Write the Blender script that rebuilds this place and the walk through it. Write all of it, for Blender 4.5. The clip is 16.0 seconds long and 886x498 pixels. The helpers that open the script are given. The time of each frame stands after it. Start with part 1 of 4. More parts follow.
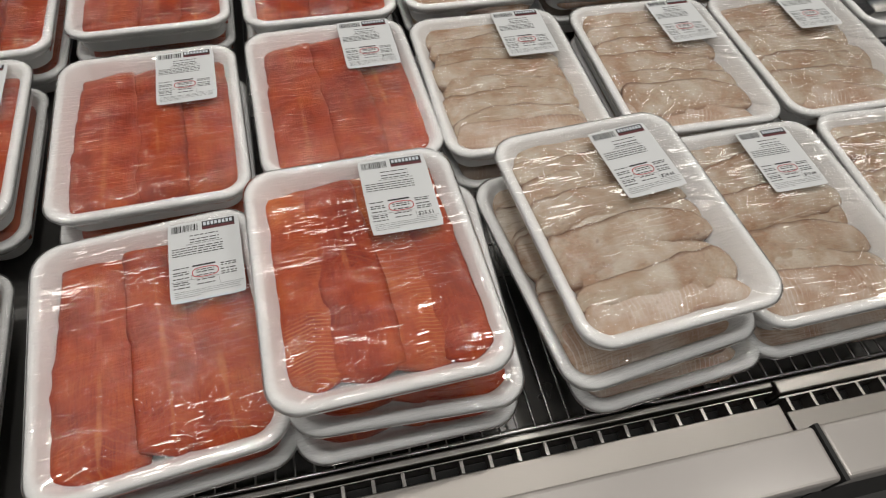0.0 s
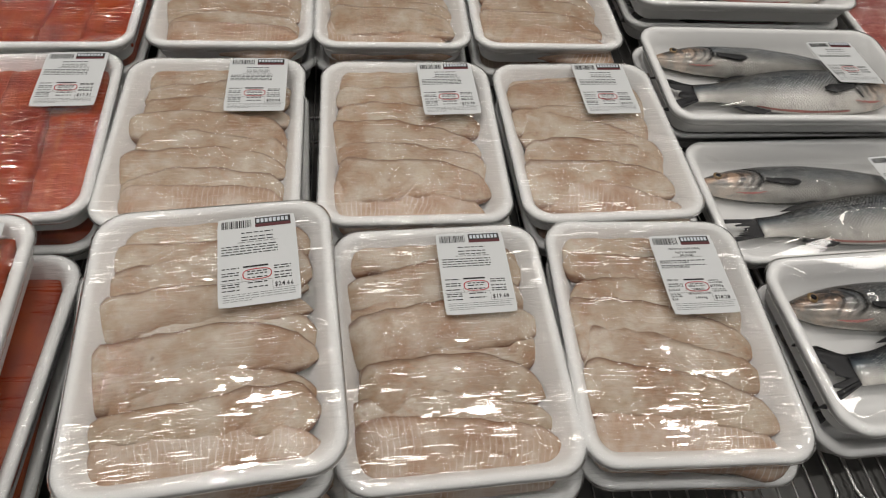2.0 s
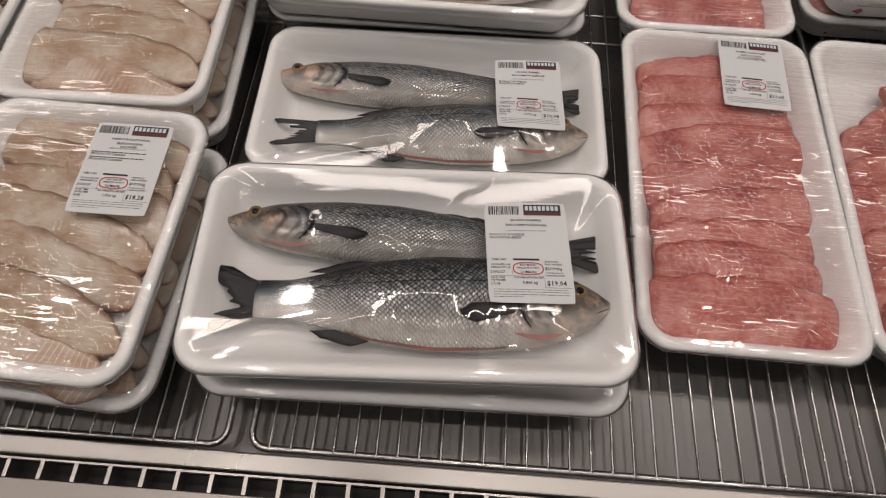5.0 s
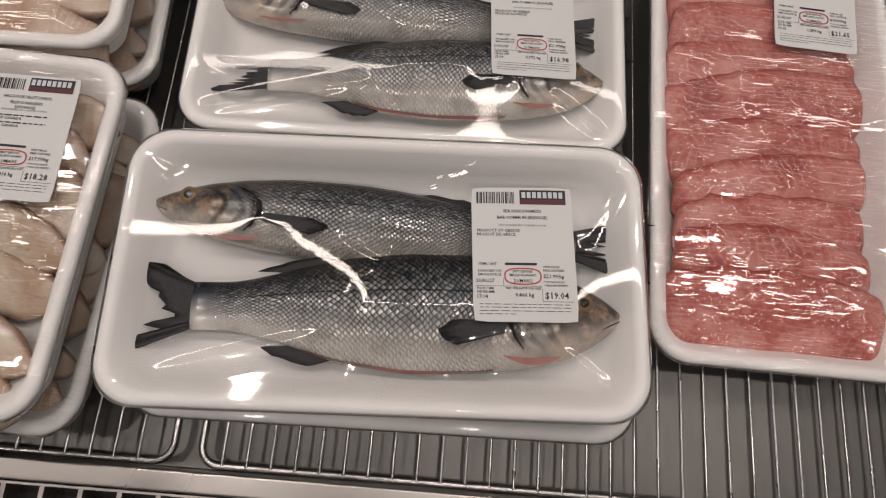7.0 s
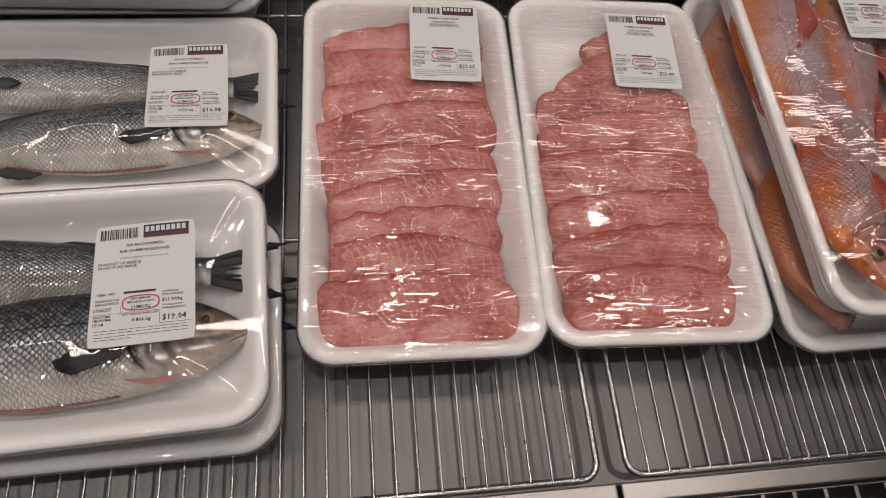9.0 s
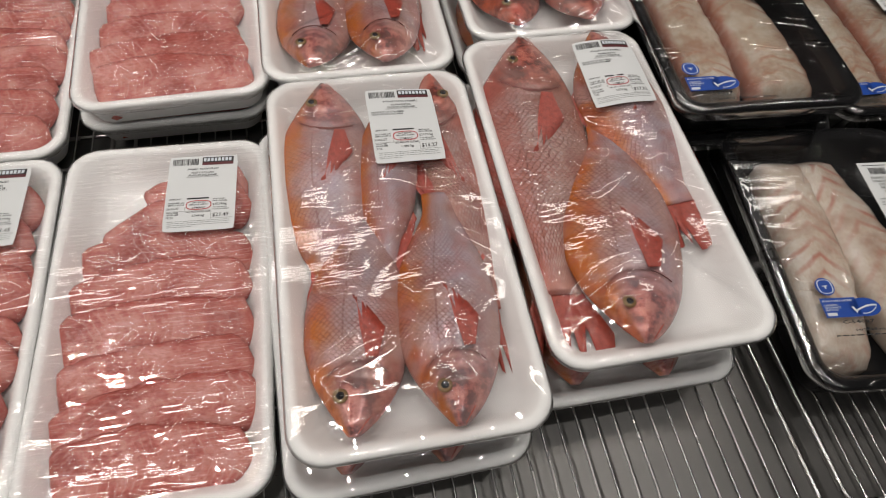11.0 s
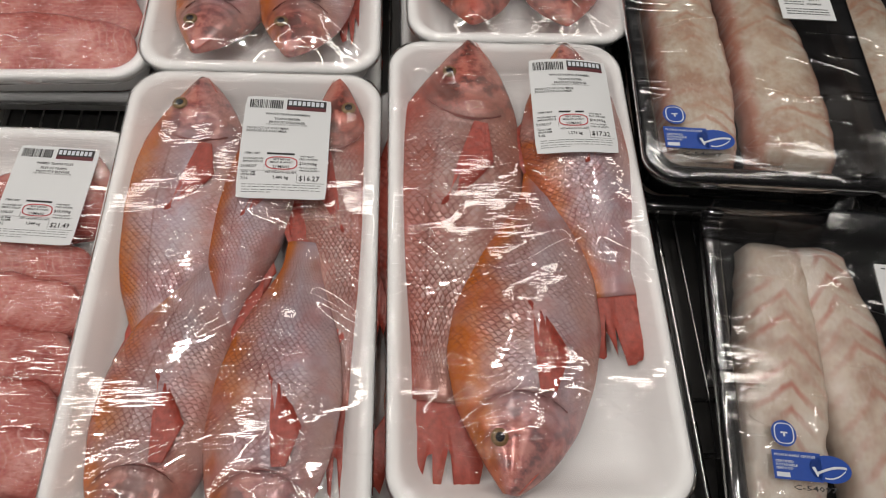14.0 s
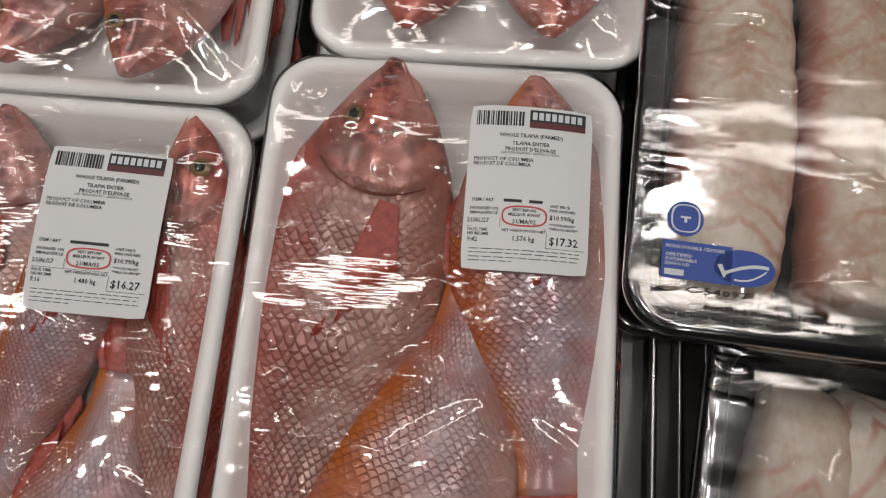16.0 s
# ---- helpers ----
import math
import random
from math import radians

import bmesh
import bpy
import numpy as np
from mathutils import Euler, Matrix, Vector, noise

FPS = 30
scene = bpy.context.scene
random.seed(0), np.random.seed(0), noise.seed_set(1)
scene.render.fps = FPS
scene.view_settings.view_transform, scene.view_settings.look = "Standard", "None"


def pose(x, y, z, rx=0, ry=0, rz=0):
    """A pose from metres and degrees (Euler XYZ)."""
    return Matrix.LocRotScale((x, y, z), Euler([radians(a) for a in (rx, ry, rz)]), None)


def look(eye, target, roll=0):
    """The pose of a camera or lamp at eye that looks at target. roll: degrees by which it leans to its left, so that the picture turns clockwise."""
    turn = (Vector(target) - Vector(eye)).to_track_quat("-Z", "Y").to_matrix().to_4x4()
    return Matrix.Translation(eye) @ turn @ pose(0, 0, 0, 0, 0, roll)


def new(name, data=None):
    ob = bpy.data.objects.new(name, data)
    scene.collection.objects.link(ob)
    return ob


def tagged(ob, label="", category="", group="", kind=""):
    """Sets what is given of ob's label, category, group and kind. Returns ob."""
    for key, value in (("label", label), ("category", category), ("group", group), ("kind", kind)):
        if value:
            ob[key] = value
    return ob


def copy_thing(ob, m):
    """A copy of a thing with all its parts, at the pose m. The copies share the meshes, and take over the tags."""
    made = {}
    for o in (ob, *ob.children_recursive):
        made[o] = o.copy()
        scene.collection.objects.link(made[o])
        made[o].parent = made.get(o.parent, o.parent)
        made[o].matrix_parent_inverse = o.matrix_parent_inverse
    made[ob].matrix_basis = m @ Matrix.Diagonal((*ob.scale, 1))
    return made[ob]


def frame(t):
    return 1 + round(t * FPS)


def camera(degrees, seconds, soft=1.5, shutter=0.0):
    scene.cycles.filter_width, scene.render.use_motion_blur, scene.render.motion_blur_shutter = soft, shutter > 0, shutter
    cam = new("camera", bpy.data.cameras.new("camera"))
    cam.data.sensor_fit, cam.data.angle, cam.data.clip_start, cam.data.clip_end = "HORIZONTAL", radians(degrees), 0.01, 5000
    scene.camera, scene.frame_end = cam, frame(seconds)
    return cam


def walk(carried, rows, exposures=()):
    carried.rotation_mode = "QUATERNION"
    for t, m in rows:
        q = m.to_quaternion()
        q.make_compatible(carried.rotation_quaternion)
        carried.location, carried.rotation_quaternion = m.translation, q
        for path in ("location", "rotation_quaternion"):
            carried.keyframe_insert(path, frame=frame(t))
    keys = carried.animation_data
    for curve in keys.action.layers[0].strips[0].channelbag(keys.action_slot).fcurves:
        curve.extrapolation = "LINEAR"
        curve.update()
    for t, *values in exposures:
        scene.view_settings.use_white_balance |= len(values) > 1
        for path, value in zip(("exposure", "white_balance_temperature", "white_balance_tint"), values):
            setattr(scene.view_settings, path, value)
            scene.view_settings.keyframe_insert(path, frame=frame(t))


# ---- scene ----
cam = camera(71.1, 16.0, 1.1)
PATH = [
    (0, (0.411, 0.29, 1.367), (0.75, 1.392, -0.268), 5.2),
    (0.5, (0.487, 0.297, 1.363), (0.934, 1.417, -0.232), 8.2),
    (1, (0.582, 0.341, 1.363), (0.988, 1.465, -0.241), 10.9),
    (1.5, (0.659, 0.364, 1.361), (1.012, 1.466, -0.271), 9.6),
    (2, (0.777, 0.351, 1.36), (1.014, 1.497, -0.262), 7.9),
    (2.5, (0.907, 0.32, 1.362), (1.169, 1.512, -0.223), 9.9),
    (3, (1.013, 0.336, 1.346), (1.273, 1.506, -0.255), 8.9),
    (3.5, (1.106, 0.383, 1.328), (1.444, 1.465, -0.32), 13.9),
    (4, (1.168, 0.399, 1.315), (1.395, 1.403, -0.4), 11.8),
    (4.5, (1.251, 0.389, 1.313), (1.402, 1.378, -0.419), 10.6),
    (5, (1.316, 0.374, 1.318), (1.283, 1.288, -0.461), 2.3),
    (5.2, (1.331, 0.373, 1.318), (1.271, 1.237, -0.485), 0.3),
    (7.3, (1.321, 0.485, 1.257), (1.341, 1.021, -0.67), 6.9),
    (7.5, (1.323, 0.483, 1.25), (1.352, 1.019, -0.677), 7.7),
    (8, (1.346, 0.472, 1.266), (1.388, 1.088, -0.636), 7.5),
    (8.5, (1.422, 0.453, 1.284), (1.6, 1.225, -0.552), 11.7),
    (9, (1.506, 0.431, 1.303), (1.756, 1.207, -0.523), 13.9),
    (9.5, (1.613, 0.396, 1.326), (1.958, 1.285, -0.432), 13.3),
    (10, (1.725, 0.363, 1.344), (2.114, 1.351, -0.351), 10.2),
    (10.2, (1.761, 0.373, 1.353), (2.166, 1.374, -0.331), 8.5),
    (12.5, (1.968, 0.508, 1.327), (2.099, 1.446, -0.434), 6.7),
    (13, (1.964, 0.512, 1.329), (2.096, 1.448, -0.434), 6.5),
    (13.5, (1.966, 0.515, 1.325), (2.101, 1.467, -0.429), 6.0),
    (14, (2.023, 0.555, 1.307), (2.16, 1.38, -0.51), 8.5),
    (14.5, (2.102, 0.646, 1.298), (2.13, 1.279, -0.599), 5.4),
    (15, (2.1, 0.693, 1.293), (2.045, 1.3, -0.612), -1.0),
    (15.5, (2.109, 0.729, 1.247), (2.047, 1.231, -0.688), -2.6),
    (16, (2.122, 0.745, 1.228), (2.051, 1.154, -0.728), -5.2),
]
walk(cam, [(t, look(eye, target, roll)) for t, eye, target, roll in PATH],
     [(0, -0.09, 6500, 10), (1.5, -0.14, 6500, 10), (2.5, -0.22, 6550, 11), (3.5, -0.2, 6600, 13), (5, -0.3, 6900, 18), (9, -0.3, 6950, 19), (10.1, 0.0, 6750, 14), (12.5, -0.04, 6550, 11), (15, -0.1, 6600, 13), (15.5, -0.1, 6600, 13), (16, -0.4, 6600, 14)])

# ---- light ----
world = bpy.data.worlds.new("world")
scene.world = world
world.use_nodes = True
world.node_tree.nodes["Background"].inputs[0].default_value = (0.95, 0.97, 1.0, 1)
world.node_tree.nodes["Background"].inputs[1].default_value = 0.05


def area_lamp(name, place, target, sx, sy, watts, colour):
    data = bpy.data.lights.new(name, "AREA")
    data.shape, data.size, data.size_y, data.energy, data.color = "RECTANGLE", sx, sy, watts, colour
    ob = new(name, data)
    ob.matrix_world = look(place, target)
    return ob


# fluorescent strip of the case, high above its front edge, and the hall's ceiling lamps
area_lamp("case_strip_light", (1.2, 0.95, 2.25), (1.2, 0.9, 0.8), 3.8, 0.034, 6.3, (1.0, 0.93, 0.84))
area_lamp("case_strip_light", (1.2, 1.22, 1.74), (1.2, 0.9, 0.9), 3.8, 0.026, 2.6, (1.0, 0.95, 0.88))
for lx in (-2.6, -0.4, 1.8, 4.0):
    for ly in (-2.2, 0.5, 2.6):
        area_lamp("ceiling_lamp", (lx, ly, 6.4), (lx, ly, 0), 0.18, 0.13, 21, (1.0, 0.97, 0.93))


# ---- materials ----
def material(name, rough=0.5, metal=0.0, colour=(0.8, 0.8, 0.8)):
    m = bpy.data.materials.new(name)
    m.use_nodes = True
    b = m.node_tree.nodes["Principled BSDF"]
    b.inputs["Base Color"].default_value = (*colour, 1)
    b.inputs["Roughness"].default_value = rough
    b.inputs["Metallic"].default_value = metal
    return m, m.node_tree, b


def node(tree, kind, **inputs):
    n = tree.nodes.new("ShaderNode" + kind)
    for key, value in inputs.items():
        n.inputs[key].default_value = value
    return n


def ramp(tree, source, stops):
    n = tree.nodes.new("ShaderNodeValToRGB")
    e = n.color_ramp.elements
    while len(e) < len(stops):
        e.new(0.5)
    for k, (p, c) in enumerate(stops):
        e[k].position, e[k].color = p, (*c, 1)
    tree.links.new(source, n.inputs[0])
    return n


def mapped(tree, coord, scale, turn=0.0):
    """Texture coordinates, scaled, shifted from object to object."""
    tc = tree.nodes.new("ShaderNodeTexCoord")
    mp = node(tree, "Mapping", Scale=scale)
    mp.inputs["Rotation"].default_value = (0, 0, radians(turn))
    tree.links.new(tc.outputs[coord], mp.inputs["Vector"])
    info = tree.nodes.new("ShaderNodeObjectInfo")
    mul = node(tree, "VectorMath")
    mul.operation = "SCALE"
    mul.inputs["Scale"].default_value = 37.0
    cmb = tree.nodes.new("ShaderNodeCombineXYZ")
    for k in range(3):
        tree.links.new(info.outputs["Random"], cmb.inputs[k])
    tree.links.new(cmb.outputs[0], mul.inputs[0])
    add = node(tree, "VectorMath")
    tree.links.new(mp.outputs[0], add.inputs[0])
    tree.links.new(mul.outputs[0], add.inputs[1])
    return add.outputs[0]


def noise_tex(tree, vector, scale, detail=4.0, rough=0.55):
    n = node(tree, "TexNoise", Scale=scale, Detail=detail, Roughness=rough)
    tree.links.new(vector, n.inputs["Vector"])
    return n.outputs["Fac"]


def bump(tree, height, strength, distance, normal=None):
    n = node(tree, "Bump", Strength=strength, Distance=distance)
    tree.links.new(height, n.inputs["Height"])
    if normal is not None:
        tree.links.new(normal, n.inputs["Normal"])
    return n.outputs["Normal"]


def mix(tree, fac, a, b, mode="MIX"):
    n = tree.nodes.new("ShaderNodeMix")
    n.data_type, n.blend_type = "RGBA", mode
    for sock, v in ((0, fac), (6, a), (7, b)):
        if hasattr(v, "is_linked"):
            tree.links.new(v, n.inputs[sock])
        else:
            n.inputs[sock].default_value = v if sock == 0 else (*v, 1)
    return n.outputs[2]


def math_node(tree, op, a, b=0.0):
    n = tree.nodes.new("ShaderNodeMath")
    n.operation = op
    for k, v in enumerate((a, b)):
        if hasattr(v, "is_linked"):
            tree.links.new(v, n.inputs[k])
        else:
            n.inputs[k].default_value = v
    return n.outputs[0]


def uv_axes(tree):
    tc = tree.nodes.new("ShaderNodeTexCoord")
    sep = tree.nodes.new("ShaderNodeSeparateXYZ")
    tree.links.new(tc.outputs["UV"], sep.inputs[0])
    return tc.outputs["UV"], sep.outputs[0], sep.outputs[1]


def foam_material(name, colour, rough):
    m, t, b = material(name, rough, 0.0, colour)
    v = mapped(t, "Object", (1, 1, 1))
    c = mix(t, noise_tex(t, v, 40), colour, tuple(k * 0.93 for k in colour))
    t.links.new(c, b.inputs["Base Color"])
    t.links.new(bump(t, noise_tex(t, v, 900, 2), 0.12, 0.0006), b.inputs["Normal"])
    return m


def film_material(name, streak, strength, broad=(1, 1, 1), shine=1.9, wave=0.35, tint=(1, 1, 1), ridges=((48, 6, 0.012), (30, -14, 0.012)), ridge_height=0.001, cover=0.5, rough=0.05, flow=(0.3, 1.25, 1), waves=16):
    """Thin clear stretch film: what is under it shows through, its wrinkles shine."""
    m = bpy.data.materials.new(name)
    m.use_nodes = True
    t = m.node_tree
    t.nodes.clear()
    out = t.nodes.new("ShaderNodeOutputMaterial")
    clear = node(t, "BsdfTransparent", Color=(*tint, 1))
    gloss = node(t, "BsdfGlossy", Roughness=rough, Color=(1, 1, 1, 1))
    v = mapped(t, "Object", streak, 3)
    v2 = mapped(t, "Object", (1, 1, 1))
    nrm = bump(t, noise_tex(t, mapped(t, "Object", broad), waves, 1), wave, 0.004)
    patch = ramp(t, noise_tex(t, v2, 15, 3), [(0.32, (0, 0, 0)), (0.54, (1, 1, 1))]).outputs[0]
    fine = noise_tex(t, v, 125, 1, 0.5)
    nrm = bump(t, math_node(t, "MULTIPLY", fine, patch), strength, 0.0034, nrm)
    # thin wavy ridges where the film has gathered
    for size, seedturn, thin in ridges:
        n1 = noise_tex(t, mapped(t, "Object", flow, seedturn), size, 2, 0.45)
        ridge = ramp(t, math_node(t, "ABSOLUTE", math_node(t, "SUBTRACT", n1, 0.5)), [(0.0, (1, 1, 1)), (thin, (0, 0, 0))]).outputs[0]
        keep = ramp(t, noise_tex(t, v2, 24, 2), [(cover, (0, 0, 0)), (cover + 0.08, (1, 1, 1))]).outputs[0]
        nrm = bump(t, math_node(t, "MULTIPLY", ridge, keep), 1.0, ridge_height, nrm)
    t.links.new(nrm, gloss.inputs["Normal"])
    fr = node(t, "Fresnel", IOR=1.5)
    ms = t.nodes.new("ShaderNodeMixShader")
    t.links.new(math_node(t, "MULTIPLY", fr.outputs[0], shine), ms.inputs[0])
    t.links.new(clear.outputs[0], ms.inputs[1])
    t.links.new(gloss.outputs[0], ms.inputs[2])
    t.links.new(ms.outputs[0], out.inputs[0])
    return m


def flesh_material(name, deep, mid, pale, band_scale, band_pale, band_amount, chev=4.0, rough=0.28, sss=0.05, edge=(0.3, 0.1, 0.05), edge_amount=0.35, mid_line=0.0, grain_amount=0.6, fibre=(5, 26, 1), wobble=2.2, soft=0.72):
    """Raw fillet: muscle bands in chevrons, pale fat lines, blotches."""
    m, t, b = material(name, rough)
    uv, u, v = uv_axes(t)
    ob = mapped(t, "Object", (1, 1, 1))
    blot = noise_tex(t, ob, 28, 5, 0.6)
    base = ramp(t, blot, [(0.34, deep), (0.5, mid), (0.66, pale)]).outputs[0]
    dist = math_node(t, "ABSOLUTE", math_node(t, "SUBTRACT", v, 0.5))
    wob = math_node(t, "MULTIPLY", noise_tex(t, ob, 45, 3), wobble)
    phase = math_node(t, "ADD", math_node(t, "ADD", math_node(t, "MULTIPLY", u, band_scale), math_node(t, "MULTIPLY", dist, chev)), wob)
    wave = math_node(t, "SINE", math_node(t, "MULTIPLY", phase, 6.283))
    line = ramp(t, wave, [(soft, (0, 0, 0)), (0.98, (1, 1, 1))]).outputs[0]
    fade = ramp(t, noise_tex(t, ob, 18, 2), [(0.42, (0, 0, 0)), (0.62, (1, 1, 1))]).outputs[0]
    lf = math_node(t, "MULTIPLY", math_node(t, "MULTIPLY", line, fade), band_amount)
    col = mix(t, lf, base, band_pale)
    # edge colour along the margins; on HADDOCK partly painted shade of the crevices
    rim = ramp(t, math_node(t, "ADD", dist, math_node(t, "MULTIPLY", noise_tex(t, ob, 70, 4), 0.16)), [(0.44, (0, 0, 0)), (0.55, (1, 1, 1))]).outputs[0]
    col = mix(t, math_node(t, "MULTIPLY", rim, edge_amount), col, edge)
    grain_v = mapped(t, "UV", fibre)
    grain = noise_tex(t, grain_v, 3, 5, 0.65)
    col = mix(t, math_node(t, "MULTIPLY", ramp(t, grain, [(0.5, (0, 0, 0)), (0.66, (1, 1, 1))]).outputs[0], grain_amount), col, pale)
    col = mix(t, math_node(t, "MULTIPLY", ramp(t, grain, [(0.34, (1, 1, 1)), (0.48, (0, 0, 0))]).outputs[0], grain_amount), col, deep)
    spots = ramp(t, noise_tex(t, ob, 110, 3), [(0.66, (0, 0, 0)), (0.74, (1, 1, 1))]).outputs[0]
    col = mix(t, math_node(t, "MULTIPLY", spots, 0.35), col, edge)
    if mid_line:
        off = math_node(t, "ADD", dist, math_node(t, "MULTIPLY", math_node(t, "SUBTRACT", noise_tex(t, ob, 30, 2), 0.5), 0.12))
        ml = ramp(t, math_node(t, "ABSOLUTE", off), [(0.012, (1, 1, 1)), (0.035, (0, 0, 0))]).outputs[0]
        col = mix(t, math_node(t, "MULTIPLY", math_node(t, "MULTIPLY", ml, fade), mid_line), col, band_pale)
    t.links.new(col, b.inputs["Base Color"])
    n = bump(t, line, 0.25, 0.0006)
    n = bump(t, grain, 0.66 * grain_amount, 0.0012, n)
    n = bump(t, noise_tex(t, mapped(t, "Object", (1, 1, 1)), 160, 4), 0.3, 0.001, n)
    t.links.new(n, b.inputs["Normal"])
    b.inputs["Subsurface Weight"].default_value = sss
    b.inputs["Subsurface Radius"].default_value = (0.006, 0.003, 0.002)
    b.inputs["Subsurface Scale"].default_value = 0.6
    return m


def scale_material(name, stops, spot, scales, head, rough=0.28, metal=0.3, net_amount=0.8, rows=0.3, blotch=(), line_amount=0.0, gill=0.0, shimmer=0.42, floor=0.3, edge=0.3):
    """Fish skin: colour from back to belly, a net of scales, mottling."""
    m, t, b = material(name, rough, metal)
    uv, u, v = uv_axes(t)
    ob = mapped(t, "Object", (1, 1, 1))
    wob = math_node(t, "MULTIPLY", math_node(t, "SUBTRACT", noise_tex(t, ob, 30, 4), 0.5), 0.28)
    base = ramp(t, math_node(t, "ADD", v, wob), stops).outputs[0]
    wu = math_node(t, "MULTIPLY", math_node(t, "SUBTRACT", noise_tex(t, ob, 26, 3), 0.5), 0.085)
    un = math_node(t, "MULTIPLY", math_node(t, "ADD", u, wu), scales * 3.1416)
    vn = math_node(t, "MULTIPLY", math_node(t, "ADD", v, math_node(t, "MULTIPLY", wu, 0.8)), scales * rows * 3.1416)
    # overlapping scales: each one rises from its front to a dark rounded rear edge
    fa = math_node(t, "FRACT", math_node(t, "DIVIDE", math_node(t, "ADD", un, vn), 3.1416))
    fb = math_node(t, "FRACT", math_node(t, "DIVIDE", math_node(t, "SUBTRACT", un, vn), 3.1416))
    cell = math_node(t, "MULTIPLY", math_node(t, "SUBTRACT", 1.0, fa), math_node(t, "SUBTRACT", 1.0, fb))
    net = ramp(t, cell, [(0.02, (0, 0, 0)), (edge, (1, 1, 1))]).outputs[0]
    body = ramp(t, u, [(0.2, (0, 0, 0)), (0.36, (1, 1, 1)), (0.9, (1, 1, 1)), (0.97, (0, 0, 0))]).outputs[0]
    belly = ramp(t, v, [(0.0, (1, 1, 1)), (0.7, (0.7, 0.7, 0.7)), (0.85, (0.12, 0.12, 0.12))]).outputs[0]
    amount = math_node(t, "MULTIPLY", math_node(t, "MULTIPLY", math_node(t, "SUBTRACT", 1.0, net), body), belly)
    worn = ramp(t, noise_tex(t, ob, 38, 4, 0.6), [(0.4, (floor, floor, floor)), (0.56, (1, 1, 1))]).outputs[0]
    amount = math_node(t, "MULTIPLY", amount, worn)
    for k, (bc, bs, ba) in enumerate(blotch):
        bn = noise_tex(t, mapped(t, "Object", (1, 1, 1), 40 * k), bs, 3)
        base = mix(t, math_node(t, "MULTIPLY", ramp(t, bn, [(0.48, (0, 0, 0)), (0.62, (1, 1, 1))]).outputs[0], ba), base, bc)
    hd = ramp(t, math_node(t, "ADD", u, math_node(t, "MULTIPLY", noise_tex(t, ob, 40, 3), 0.1)), [(0.2, (1, 1, 1)), (0.34, (0, 0, 0))]).outputs[0]
    hv = ramp(t, v, [(0.2, (0.25, 0.25, 0.25)), (0.45, (0.95, 0.95, 0.95)), (0.8, (0.45, 0.45, 0.45))]).outputs[0]
    mottled = ramp(t, noise_tex(t, ob, 75, 5, 0.65), [(0.42, tuple(c * 0.2 for c in head)), (0.5, head), (0.58, tuple(min(0.62, c * 2.2) for c in head))]).outputs[0]
    base = mix(t, math_node(t, "MULTIPLY", math_node(t, "MULTIPLY", hd, hv), 0.9), base, mottled)
    if gill:
        # dark bars along the gill cover and the cheek
        c2 = math_node(t, "SUBTRACT", 1.12, math_node(t, "MULTIPLY", v, 2.0))
        cover_u = math_node(t, "SUBTRACT", 0.262, math_node(t, "MULTIPLY", math_node(t, "MULTIPLY", c2, c2), 0.1))
        du = math_node(t, "ADD", math_node(t, "SUBTRACT", u, cover_u), math_node(t, "MULTIPLY", math_node(t, "SUBTRACT", noise_tex(t, ob, 90, 3), 0.5), 0.035))
        for off, wide, amt in ((0.0, 0.014, 1.0), (-0.035, 0.008, 0.7), (-0.075, 0.009, 0.8)):
            barn = ramp(t, math_node(t, "ABSOLUTE", math_node(t, "SUBTRACT", du, off)), [(wide * 0.5, (1, 1, 1)), (wide * 1.3, (0, 0, 0))]).outputs[0]
            vf = ramp(t, v, [(0.1, (0.6, 0.6, 0.6)), (0.3, (1, 1, 1)), (0.75, (0.7, 0.7, 0.7)), (0.9, (0, 0, 0))]).outputs[0]
            base = mix(t, math_node(t, "MULTIPLY", math_node(t, "MULTIPLY", barn, vf), amt * gill), base, spot)
    col = mix(t, math_node(t, "MULTIPLY", amount, net_amount), base, spot)
    # every scale a little lighter or darker, with a pale middle
    ca, cb = math_node(t, "FLOOR", math_node(t, "DIVIDE", math_node(t, "ADD", un, vn), 3.1416)), math_node(t, "FLOOR", math_node(t, "DIVIDE", math_node(t, "SUBTRACT", un, vn), 3.1416))
    each = math_node(t, "FRACT", math_node(t, "MULTIPLY", math_node(t, "SINE", math_node(t, "ADD", math_node(t, "MULTIPLY", ca, 12.99), math_node(t, "MULTIPLY", cb, 78.23))), 437.5))
    flank = ramp(t, v, [(0.12, (0.12, 0.12, 0.12)), (0.42, (1, 1, 1))]).outputs[0]
    light = math_node(t, "MULTIPLY", math_node(t, "MULTIPLY", each, net), math_node(t, "MULTIPLY", math_node(t, "MULTIPLY", body, belly), flank))
    col = mix(t, math_node(t, "MULTIPLY", light, shimmer * net_amount), col, (0.62, 0.63, 0.63))
    if line_amount:
        lat = ramp(t, math_node(t, "ABSOLUTE", math_node(t, "SUBTRACT", math_node(t, "ADD", v, math_node(t, "MULTIPLY", wob, 0.1)), 0.37)), [(0.004, (1, 1, 1)), (0.012, (0, 0, 0))]).outputs[0]
        col = mix(t, math_node(t, "MULTIPLY", math_node(t, "MULTIPLY", lat, body), line_amount), col, spot)
    mott = noise_tex(t, ob, 60, 4)
    col = mix(t, math_node(t, "MULTIPLY", ramp(t, mott, [(0.5, (0, 0, 0)), (0.75, (1, 1, 1))]).outputs[0], 0.3), col, spot)
    t.links.new(col, b.inputs["Base Color"])
    n = bump(t, math_node(t, "MULTIPLY", net, math_node(t, "MULTIPLY", body, worn)), 0.2 + 0.6 * net_amount, 0.0014)
    t.links.new(bump(t, mott, 0.15, 0.001, n), b.inputs["Normal"])
